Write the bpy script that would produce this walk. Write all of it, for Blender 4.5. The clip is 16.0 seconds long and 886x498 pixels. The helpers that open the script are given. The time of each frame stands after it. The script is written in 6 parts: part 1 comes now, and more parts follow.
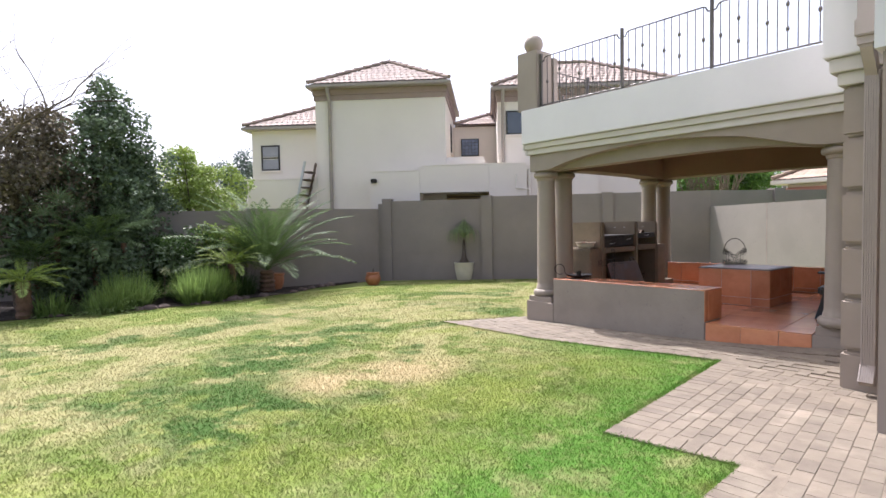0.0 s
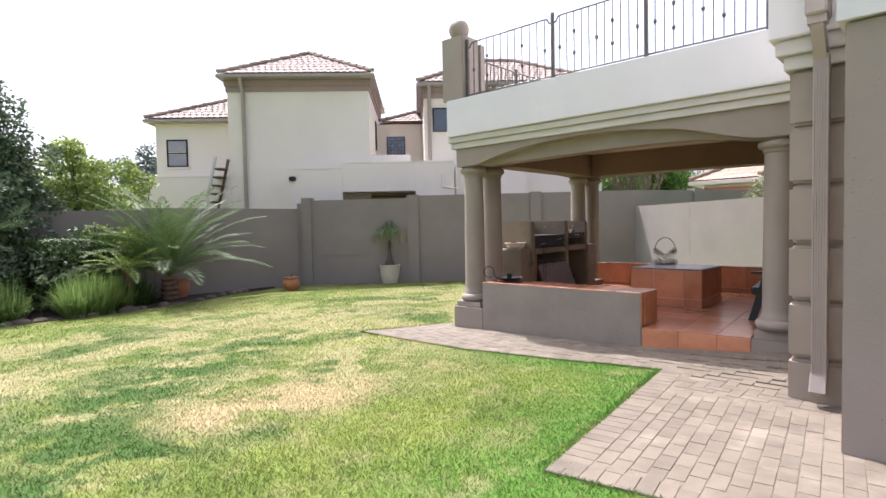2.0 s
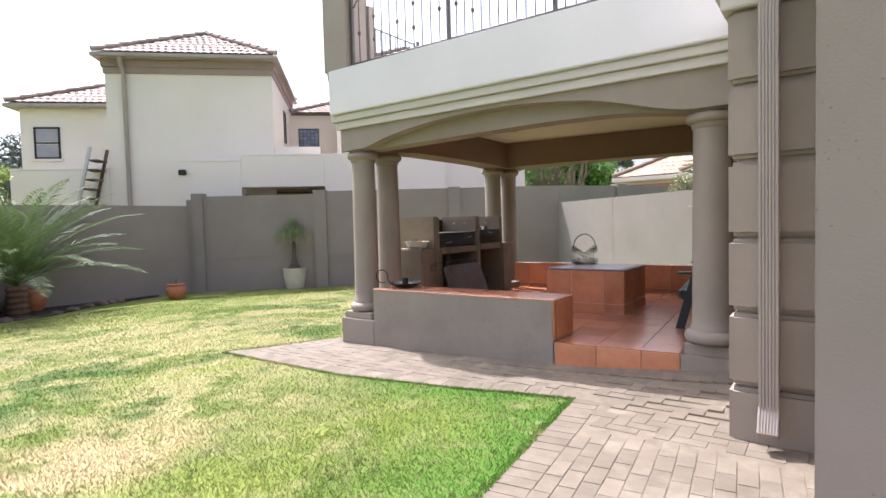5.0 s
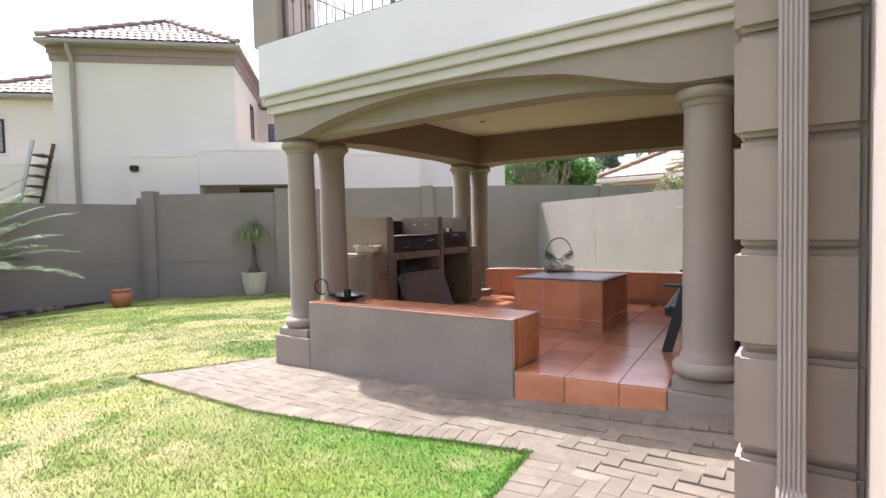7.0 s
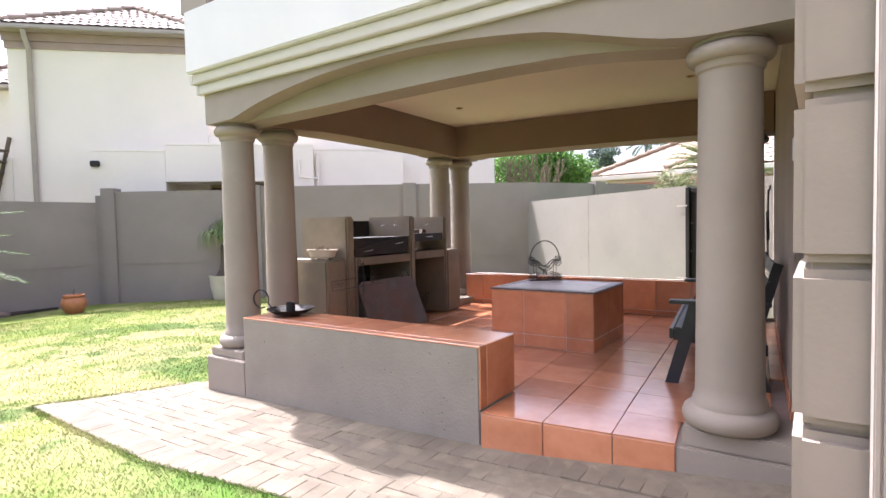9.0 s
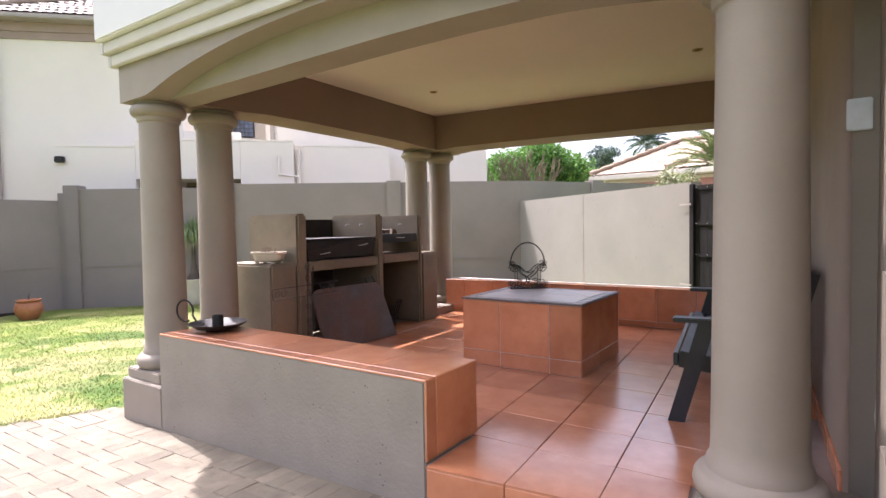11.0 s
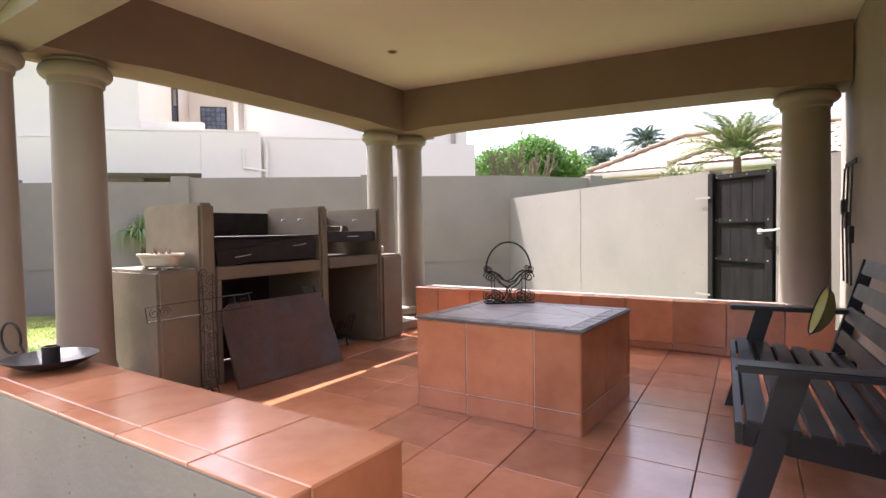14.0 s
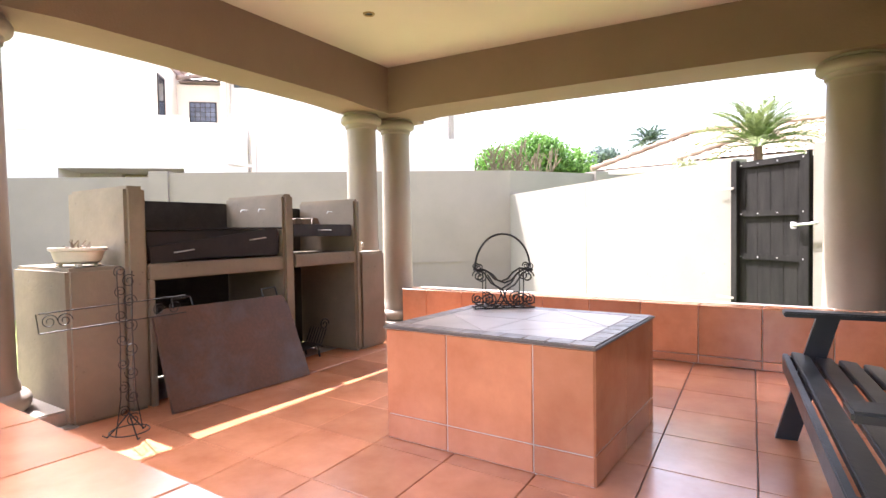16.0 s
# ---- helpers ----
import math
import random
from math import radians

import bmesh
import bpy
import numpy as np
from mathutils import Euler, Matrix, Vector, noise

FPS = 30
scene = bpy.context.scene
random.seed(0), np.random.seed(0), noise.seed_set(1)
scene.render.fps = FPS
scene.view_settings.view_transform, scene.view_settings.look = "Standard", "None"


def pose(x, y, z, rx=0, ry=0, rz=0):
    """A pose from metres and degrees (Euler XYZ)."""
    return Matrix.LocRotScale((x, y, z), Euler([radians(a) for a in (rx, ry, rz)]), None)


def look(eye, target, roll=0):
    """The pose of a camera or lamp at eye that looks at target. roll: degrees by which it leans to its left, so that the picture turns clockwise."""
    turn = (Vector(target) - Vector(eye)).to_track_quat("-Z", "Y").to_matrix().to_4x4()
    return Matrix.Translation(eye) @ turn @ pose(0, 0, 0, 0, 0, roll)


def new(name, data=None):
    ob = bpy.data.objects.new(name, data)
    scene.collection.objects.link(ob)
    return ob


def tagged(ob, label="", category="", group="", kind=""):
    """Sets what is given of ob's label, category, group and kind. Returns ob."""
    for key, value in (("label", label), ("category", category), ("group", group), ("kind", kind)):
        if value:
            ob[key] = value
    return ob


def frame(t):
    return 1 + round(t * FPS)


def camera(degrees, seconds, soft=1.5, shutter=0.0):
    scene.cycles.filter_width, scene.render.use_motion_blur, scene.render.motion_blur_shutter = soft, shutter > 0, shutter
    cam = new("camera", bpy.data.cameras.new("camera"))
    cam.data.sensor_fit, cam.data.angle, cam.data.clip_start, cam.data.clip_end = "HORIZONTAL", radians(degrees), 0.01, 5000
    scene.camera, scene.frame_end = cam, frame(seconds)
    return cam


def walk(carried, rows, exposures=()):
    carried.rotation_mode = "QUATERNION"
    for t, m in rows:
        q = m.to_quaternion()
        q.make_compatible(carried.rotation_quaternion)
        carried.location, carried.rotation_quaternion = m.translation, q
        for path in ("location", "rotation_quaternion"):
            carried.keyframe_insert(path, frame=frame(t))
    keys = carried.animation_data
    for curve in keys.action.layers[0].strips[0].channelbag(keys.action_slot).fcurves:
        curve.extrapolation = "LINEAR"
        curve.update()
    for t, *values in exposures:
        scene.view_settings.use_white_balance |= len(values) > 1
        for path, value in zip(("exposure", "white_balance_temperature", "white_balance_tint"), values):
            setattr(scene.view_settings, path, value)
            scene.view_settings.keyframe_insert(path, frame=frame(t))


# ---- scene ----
cam = camera(77.6, 16.0)
PATH = [
    (0, (6.11, -6.967, 1.494), (4.583, -5.678, 1.408), -1.0),
    (0.5, (5.988, -6.855, 1.497), (4.494, -5.528, 1.408), -1.1),
    (1, (5.832, -6.715, 1.476), (4.387, -5.336, 1.39), -1.0),
    (1.5, (5.713, -6.6, 1.468), (4.322, -5.166, 1.379), -1.1),
    (2, (5.617, -6.358, 1.467), (4.267, -4.885, 1.381), -1.2),
    (2.5, (5.52, -6.155, 1.452), (4.205, -4.651, 1.366), -1.2),
    (3, (5.422, -5.964, 1.434), (4.149, -4.423, 1.348), -1.3),
    (3.5, (5.369, -5.755, 1.395), (4.133, -4.185, 1.308), -1.3),
    (4, (5.324, -5.495, 1.384), (4.117, -3.902, 1.297), -1.4),
    (6.5, (5.047, -4.177, 1.4), (3.906, -2.536, 1.309), -1.4),
    (7, (4.987, -3.914, 1.387), (3.852, -2.269, 1.3), -1.3),
    (7.5, (4.935, -3.688, 1.405), (3.803, -2.042, 1.313), -1.4),
    (8, (4.837, -3.44, 1.393), (3.71, -1.79, 1.303), -1.3),
    (8.5, (4.768, -3.231, 1.399), (3.646, -1.578, 1.308), -1.3),
    (9, (4.712, -2.97, 1.394), (3.589, -1.318, 1.305), -1.2),
    (11.5, (4.436, -1.888, 1.353), (3.312, -0.236, 1.272), -1.0),
    (12, (4.343, -1.644, 1.351), (3.224, 0.011, 1.269), -1.1),
    (12.5, (4.269, -1.454, 1.322), (3.152, 0.203, 1.247), -1.1),
    (13, (4.199, -1.256, 1.322), (3.085, 0.403, 1.243), -0.9),
    (13.5, (4.131, -1.088, 1.306), (3.017, 0.571, 1.23), -1.0),
    (14, (4.047, -0.899, 1.292), (2.935, 0.762, 1.22), -0.9),
    (14.5, (3.962, -0.751, 1.281), (2.853, 0.912, 1.21), -0.7),
    (15, (3.887, -0.584, 1.245), (2.776, 1.077, 1.182), -0.7),
    (15.5, (3.838, -0.402, 1.236), (2.721, 1.256, 1.172), -0.8),
    (16, (3.772, -0.255, 1.212), (2.652, 1.401, 1.149), -0.9),
]
walk(cam, [(t, look(eye, target, roll)) for t, eye, target, roll in PATH],
     [(0, 1.15, 5850, 19), (3.5, 1.35, 5850, 19), (7, 1.55, 5800, 20), (9, 1.95, 5800, 21), (12.5, 1.76, 5950, 21), (14, 2.05, 5950, 21), (16, 3.03, 5950, 19)])

# world, sun, exposure
world = bpy.data.worlds.new("world")
scene.world = world
world.use_nodes = True
_n = world.node_tree.nodes
_sky = _n.new("ShaderNodeTexSky")
_sky.sky_type = "NISHITA"
_sky.sun_disc = False
SUN = Vector((-0.58, 0.125, 1.0)).normalized()
_sky.sun_elevation = math.asin(SUN.z)
_sky.sun_rotation = math.atan2(SUN.x, SUN.y)
_sky.air_density, _sky.dust_density, _sky.ozone_density = 1.0, 6.0, 0.6
_n["Background"].inputs["Strength"].default_value = 0.15
_haze = _n.new("ShaderNodeHueSaturation")
_haze.inputs["Saturation"].default_value = 0.55
world.node_tree.links.new(_sky.outputs[0], _haze.inputs["Color"])
world.node_tree.links.new(_haze.outputs[0], _n["Background"].inputs[0])
sun = new("sun", bpy.data.lights.new("sun", "SUN"))
sun.data.energy, sun.data.angle, sun.data.color = 3.4, radians(0.6), (1.0, 0.95, 0.87)
sun.matrix_world = look(SUN * 50, (0, 0, 0))


# ---------------------------------------------------------------- materials
def mat(name, color, rough=0.8, metal=0.0, var=0.12, scale=3.0, fine=60.0, bump=0.15, dist=0.01, spec=0.5,
        color2=None, rand=0.0, island=0.0, stretch=(1, 1, 1), pits=0.0, stain=None, coat=0.0, rvar=0.12):
    """A surface with broad stains, fine grain, bump and, if asked, a change from piece to piece."""
    m = bpy.data.materials.new(name)
    m.use_nodes = True
    t = m.node_tree
    N, L = t.nodes, t.links
    b = N["Principled BSDF"]
    b.inputs["Roughness"].default_value = rough
    b.inputs["Metallic"].default_value = metal
    b.inputs["Specular IOR Level"].default_value = spec
    b.inputs["Coat Weight"].default_value = coat
    b.inputs["Coat Roughness"].default_value = 0.12
    co = N.new("ShaderNodeTexCoord")
    geo = N.new("ShaderNodeNewGeometry")
    mp = N.new("ShaderNodeMapping")
    mp.inputs["Scale"].default_value = stretch
    L.new(geo.outputs["Position"], mp.inputs[0])
    src = mp.outputs[0]

    def noise_tex(s, detail=4.0, r=0.55):
        n = N.new("ShaderNodeTexNoise")
        n.inputs["Scale"].default_value = s
        n.inputs["Detail"].default_value = detail
        n.inputs["Roughness"].default_value = r
        L.new(src, n.inputs["Vector"])
        return n.outputs["Fac"]

    def mixc(fac, a, c, mode="MIX"):
        x = N.new("ShaderNodeMix")
        x.data_type, x.blend_type = "RGBA", mode
        for sock, v in ((x.inputs[0], fac), (x.inputs[6], a), (x.inputs[7], c)):
            if isinstance(v, bpy.types.NodeSocket):
                L.new(v, sock)
            else:
                sock.default_value = v
        return x.outputs[2]

    def ramp(v, lo, hi):
        r = N.new("ShaderNodeMapRange")
        r.inputs[1].default_value, r.inputs[2].default_value = lo, hi
        L.new(v, r.inputs[0])
        return r.outputs[0]

    def math2(op, a, c):
        x = N.new("ShaderNodeMath")
        x.operation = op
        for sock, v in ((x.inputs[0], a), (x.inputs[1], c)):
            if isinstance(v, bpy.types.NodeSocket):
                L.new(v, sock)
            else:
                sock.default_value = v
        return x.outputs[0]

    c1 = (*color, 1)
    c2 = (*(color2 or [min(1, v * (1 - 2.2 * var)) for v in color]), 1)
    big = ramp(noise_tex(scale, 5.0, 0.6), 0.3, 0.7)
    out = mixc(big, c1, c2)
    fin = ramp(noise_tex(fine, 3.0), 0.25, 0.75)
    out = mixc(math2("MULTIPLY", fin, 0.35), out, (*[v * (1 - 1.6 * var) for v in color], 1))
    if stain:
        out = mixc(math2("MULTIPLY", ramp(noise_tex(scale * 0.45, 6.0, 0.65), 0.52, 0.7), stain[1]), out, (*stain[0], 1))
    for amount, socket in ((rand, "obj"), (island, "isl")):
        if amount:
            r = N.new("ShaderNodeObjectInfo").outputs["Random"] if socket == "obj" else geo.outputs["Random Per Island"]
            h = N.new("ShaderNodeHueSaturation")
            L.new(out, h.inputs["Color"])
            L.new(math2("ADD", math2("MULTIPLY", r, 2 * amount), 1 - amount), h.inputs["Value"])
            out = h.outputs[0]
    L.new(out, b.inputs["Base Color"])
    height = math2("ADD", noise_tex(fine, 4.0), math2("MULTIPLY", noise_tex(scale * 2, 3.0), 0.6))
    if pits:
        v = N.new("ShaderNodeTexVoronoi")
        v.inputs["Scale"].default_value = 21.0
        L.new(src, v.inputs["Vector"])
        pit = math2("MULTIPLY", ramp(v.outputs["Distance"], 0.17, 0.05), ramp(noise_tex(5, 2.0), 0.5, 0.6))
        height = math2("SUBTRACT", height, math2("MULTIPLY", pit, 3.0 * pits))
        L.new(mixc(math2("MULTIPLY", pit, min(1.0, 1.4 * pits)), out, (*[x * 0.35 for x in color], 1)), b.inputs["Base Color"])
    bp = N.new("ShaderNodeBump")
    bp.inputs["Strength"].default_value = bump
    bp.inputs["Distance"].default_value = dist
    L.new(height, bp.inputs["Height"])
    L.new(bp.outputs[0], b.inputs["Normal"])
    L.new(math2("ADD", math2("MULTIPLY", big, rvar), rough - rvar / 2), b.inputs["Roughness"])
    return m


PLASTER = mat("taupe_plaster", (0.3, 0.25, 0.2), 0.75, var=0.08, scale=1.6, fine=45, bump=0.12, stain=((0.25, 0.207, 0.168), 0.4))
PLASTER_N = mat("nicked_taupe_plaster", (0.29, 0.247, 0.198), 0.82, var=0.1, scale=2.2, fine=45, bump=0.3, pits=0.9, stain=((0.22, 0.185, 0.15), 0.45))
PLASTER_D = mat("braai_plaster", (0.235, 0.185, 0.122), 0.62, var=0.14, scale=2.5, fine=30, bump=0.25, pits=0.5, stain=((0.12, 0.095, 0.07), 0.45))
# side and back beams: darker and browner than the plaster of the front beams
BEAM = mat("dark_beam_brown", (0.22, 0.145, 0.108), 0.8, var=0.05, scale=1.5, fine=70, bump=0.2)
WALLGREY = mat("boundary_wall_paint", (0.258, 0.219, 0.19), 0.9, var=0.08, scale=0.8, fine=50, bump=0.25, pits=0.3)
WALLSIDE = mat("side_wall_paint", (0.25, 0.225, 0.19), 0.9, var=0.07, scale=1.0, fine=30, bump=0.12, pits=0.9)
CREAM = mat("cream_plaster", (0.76, 0.69, 0.6), 0.9, var=0.04, scale=0.5, fine=30, bump=0.1, stain=((0.68, 0.61, 0.53), 0.4))
WHITE = mat("off_white_parapet", (0.68, 0.655, 0.65), 0.85, var=0.04, scale=1.0, fine=40, bump=0.12, stain=((0.62, 0.6, 0.57), 0.4))
MOULD = mat("cornice_paint", (0.58, 0.54, 0.5), 0.8, var=0.05, scale=1.5, fine=50, bump=0.12)
CEIL = mat("ceiling_paint", (0.62, 0.54, 0.46), 0.9, var=0.03, scale=1.0, fine=40, bump=0.05)
TILE = mat("terracotta_tile", (0.61, 0.255, 0.128), 0.2, var=0.1, scale=4.0, fine=30, bump=0.02, dist=0.003, color2=(0.44, 0.16, 0.073), rvar=0.06, rand=0.17, spec=0.95)
GROUT = mat("tile_grout", (0.34, 0.26, 0.22), 0.9, var=0.15, scale=4, fine=80)
# table top mauve made paler: the bright wall's reflection sits in the colour
TABLETOP = mat("sheen_pale_mauve_tile", (0.55, 0.43, 0.385), 0.3, var=0.1, scale=4, fine=40, bump=0.03, rand=0.12, rvar=0.05)
GROUTL = mat("pale_grout", (0.62, 0.52, 0.45), 0.9, var=0.1, scale=4, fine=80)
BRICK = mat("clay_paver", (0.178, 0.145, 0.104), 0.88, var=0.13, scale=4, fine=70, bump=0.55, dist=0.006, island=0.14, stain=((0.25, 0.212, 0.155), 0.7))
BRICK_P = mat("clay_paver_near", (0.178, 0.145, 0.104), 0.88, var=0.13, scale=4, fine=70, bump=0.55, dist=0.006, rand=0.14, stain=((0.25, 0.212, 0.155), 0.7))
SAND = mat("joint_sand", (0.22, 0.18, 0.13), 0.95, var=0.2, scale=8, fine=90, bump=0.5)
IRON = mat("wrought_iron", (0.035, 0.03, 0.028), 0.55, 0.5, var=0.2, scale=20, fine=120, bump=0.2, dist=0.002)
RAILM = mat("railing_paint", (0.13, 0.115, 0.1), 0.5, 0.3, var=0.15, scale=10, fine=100, bump=0.1, dist=0.002)
STEEL = mat("sooty_steel", (0.075, 0.046, 0.033), 0.5, 0.3, var=0.35, scale=3, fine=50, bump=0.15, dist=0.003, color2=(0.15, 0.07, 0.04), stain=((0.12, 0.125, 0.13), 0.6))
STEELD = mat("black_sooty_steel", (0.03, 0.021, 0.018), 0.55, 0.3, var=0.3, scale=5, fine=50, bump=0.15, dist=0.003)
TAN = mat("tan_stems", (0.2, 0.16, 0.09), 0.9, var=0.15, scale=5)
SOOT = mat("sooty_inside", (0.05, 0.042, 0.038), 0.95, var=0.3, scale=4, fine=50, bump=0.4)
WOODB = mat("black_stained_wood", (0.022, 0.022, 0.026), 0.38, var=0.25, scale=3, fine=60, bump=0.2, dist=0.002, stretch=(1, 1, 1))
GATEM = mat("weathered_dark_gate_wood", (0.021, 0.018, 0.016), 0.8, var=0.25, scale=3, fine=50, bump=0.4, stretch=(4, 4, 0.6), rand=0.1, spec=0.15)
ROOF = mat("concrete_roof_tile", (0.35, 0.27, 0.22), 0.85, var=0.12, scale=2, fine=30, bump=0.3, island=0.12)
TRIMP = mat("mauve_fascia_band", (0.33, 0.245, 0.215), 0.8, var=0.06, scale=2, fine=40, bump=0.1)
GUTTER = mat("taupe_gutter", (0.36, 0.31, 0.27), 0.5, 0.1, var=0.06, scale=3, fine=60, bump=0.05)
FRAMEM = mat("bronze_window_frame", (0.03, 0.025, 0.022), 0.4, 0.5, var=0.1, scale=8, fine=80, bump=0.05)
POTT = mat("terracotta_pot", (0.42, 0.16, 0.07), 0.6, var=0.15, scale=9, fine=60, bump=0.2)
POTW = mat("cream_glazed_pot", (0.6, 0.55, 0.44), 0.5, var=0.06, scale=6, fine=60, bump=0.1)
SOIL = mat("bed_soil", (0.06, 0.042, 0.03), 0.95, var=0.3, scale=6, fine=70, bump=0.8, dist=0.03)
ROCK = mat("bed_rock", (0.17, 0.12, 0.1), 0.9, var=0.2, scale=5, fine=50, bump=0.6, island=0.2)
BARK = mat("bark", (0.13, 0.1, 0.075), 0.95, var=0.25, scale=6, fine=40, bump=0.8, stretch=(1, 1, 0.4))
BARKR = mat("palm_bark", (0.19, 0.11, 0.07), 0.95, var=0.25, scale=9, fine=40, bump=0.8)
WOODR = mat("old_timber", (0.13, 0.09, 0.06), 0.85, var=0.2, scale=6, fine=50, bump=0.4)
GLASS_D = mat("dark_window_glass", (0.05, 0.06, 0.075), 0.08, 0.0, var=0.1, scale=1, fine=5, bump=0.0, spec=1.0)
CURTAIN = mat("curtained_glass", (0.33, 0.32, 0.34), 0.15, 0.0, var=0.1, scale=2, fine=8, bump=0.0, spec=0.8)
BLOCKG = mat("glass_blocks", (0.13, 0.15, 0.22), 0.15, 0.0, var=0.2, scale=4, fine=20, bump=0.1, spec=1.0, rand=0.2)
YELLOWP = mat("yellow_enamel", (0.46, 0.42, 0.13), 0.4, var=0.1, scale=6, fine=60, bump=0.05)
OCHRE = mat("ochre_wall", (0.42, 0.33, 0.18), 0.9, var=0.08, scale=1, fine=30, bump=0.1)
WHITEM = mat("white_metal", (0.6, 0.6, 0.58), 0.4, 0.4, var=0.1, scale=9, fine=90, bump=0.05)
PLANTER = mat("bonsai_pot_glaze", (0.62, 0.54, 0.42), 0.45, var=0.1, scale=9, fine=60, bump=0.1)


def leafmat(name, c1, c2, rough=0.55, trans=0.25):
    m = mat(name, c1, rough, var=0.2, scale=1.6, fine=15, bump=0.0, color2=c2, island=0.35, spec=0.35)
    m.node_tree.nodes["Principled BSDF"].inputs["Subsurface Weight"].default_value = 0.0
    t = m.node_tree
    b = t.nodes["Principled BSDF"]
    tr = t.nodes.new("ShaderNodeBsdfTranslucent")
    mx = t.nodes.new("ShaderNodeMixShader")
    mx.inputs[0].default_value = trans
    t.links.new(b.inputs["Base Color"].links[0].from_socket, tr.inputs[0])
    t.links.new(b.outputs[0], mx.inputs[1])
    t.links.new(tr.outputs[0], mx.inputs[2])
    t.links.new(mx.outputs[0], t.nodes["Material Output"].inputs[0])
    return m


LEAF_DARK = leafmat("dark_foliage", (0.14, 0.19, 0.1), (0.08, 0.12, 0.062))
LEAF_MID = leafmat("mid_foliage", (0.07, 0.12, 0.03), (0.045, 0.085, 0.022))
LEAF_LIME = leafmat("lime_foliage", (0.32, 0.4, 0.09), (0.2, 0.28, 0.06))
LEAF_YPALM = leafmat("yellowish_palm_fronds", (0.19, 0.22, 0.08), (0.1, 0.14, 0.045))
LEAF_BROWN = leafmat("brownish_foliage", (0.19, 0.155, 0.105), (0.11, 0.1, 0.07))
LEAF_PALM = leafmat("palm_fronds", (0.13, 0.19, 0.065), (0.07, 0.115, 0.035), 0.6, 0.25)
# far leaves: the bluish haze of distance is mixed into the leaf colour
LEAF_HAZE = leafmat("hazed_foliage", (0.14, 0.18, 0.15), (0.09, 0.13, 0.11))
LEAF_PALE = leafmat("pale_shrub", (0.32, 0.29, 0.17), (0.16, 0.2, 0.08))
BLADE = leafmat("strap_leaves", (0.24, 0.34, 0.09), (0.13, 0.2, 0.06), 0.55, 0.4)
LEAF_GREEN = leafmat("bright_tree_foliage", (0.14, 0.28, 0.05), (0.09, 0.19, 0.035))


def lawn_material(name, blade):
    m = bpy.data.materials.new(name)
    m.use_nodes = True
    t = m.node_tree
    N, L = t.nodes, t.links
    b = N["Principled BSDF"]
    b.inputs["Roughness"].default_value = 0.85
    b.inputs["Specular IOR Level"].default_value = 0.06
    geo = N.new("ShaderNodeNewGeometry")

    def nt(s, d, lo, hi):
        n = N.new("ShaderNodeTexNoise")
        n.inputs["Scale"].default_value, n.inputs["Detail"].default_value, n.inputs["Roughness"].default_value = s, d, 0.6
        L.new(geo.outputs["Position"], n.inputs["Vector"])
        r = N.new("ShaderNodeMapRange")
        r.inputs[1].default_value, r.inputs[2].default_value = lo, hi
        L.new(n.outputs["Fac"], r.inputs[0])
        return r.outputs[0]

    def mx(f, a, c):
        x = N.new("ShaderNodeMix")
        x.data_type = "RGBA"
        for s, v in ((x.inputs[0], f), (x.inputs[6], a), (x.inputs[7], c)):
            if isinstance(v, bpy.types.NodeSocket):
                L.new(v, s)
            else:
                s.default_value = v
        return x.outputs[2]

    pale = (0.28, 0.258, 0.122, 1)
    lime = (0.19, 0.228, 0.05, 1)
    mid = (0.1, 0.145, 0.027, 1)
    lush = (0.05, 0.1, 0.021, 1)
    fresh = (0.078, 0.165, 0.025, 1)
    straw = (0.35, 0.285, 0.15, 1)
    sep = N.new("ShaderNodeSeparateXYZ")
    L.new(geo.outputs["Position"], sep.inputs[0])

    def math_op(op, p, q):
        k = N.new("ShaderNodeMath")
        k.operation = op
        for s, v in ((k.inputs[0], p), (k.inputs[1], q)):
            if isinstance(v, bpy.types.NodeSocket):
                L.new(v, s)
            else:
                s.default_value = v
        return k.outputs[0]

    def mul(p, q):
        return math_op("MULTIPLY", p, q)

    def rmp(v, lo, hi):
        r = N.new("ShaderNodeMapRange")
        r.inputs[1].default_value, r.inputs[2].default_value = lo, hi
        L.new(v, r.inputs[0])
        return r.outputs[0]

    X, Y = sep.outputs[0], sep.outputs[1]
    wander = math_op("MULTIPLY", math_op("SUBTRACT", nt(0.8, 4.0, 0.0, 1.0), 0.5), 3.2)
    dryness = rmp(math_op("ADD", math_op("ADD", X, wander), mul(Y, -0.12)), 2.7, 1.3)
    shade_line = rmp(X, -4.2, -5.6)
    col = mx(nt(1.3, 6.0, 0.38, 0.64), lime, mid)
    col = mx(mul(nt(3.0, 6.0, 0.5, 0.68), 0.55), col, pale)
    # the worn middle of the lawn: straw and green in ragged patches
    col = mx(mul(mul(dryness, nt(0.9, 5.0, 0.3, 0.5)), 0.88), col, pale)
    col = mx(mul(mul(dryness, nt(1.1, 9.0, 0.5, 0.57)), 0.85), col, mid)
    col = mx(mul(mul(dryness, nt(0.75, 9.0, 0.53, 0.58)), 0.8), col, lush)
    # well watered strips beside the paving
    e1 = math_op("SUBTRACT", math_op("SUBTRACT", 3.416, mul(Y, 0.119)), X)
    e2 = math_op("SUBTRACT", -1.07, Y)
    near = math_op("MAXIMUM", rmp(math_op("ADD", e1, mul(wander, 0.3)), 1.15, 0.15), mul(rmp(math_op("ADD", e2, mul(wander, 0.25)), 0.75, 0.1), rmp(X, 0.0, 2.2)))
    col = mx(mul(near, nt(1.6, 4.0, 0.2, 0.5)), col, fresh)
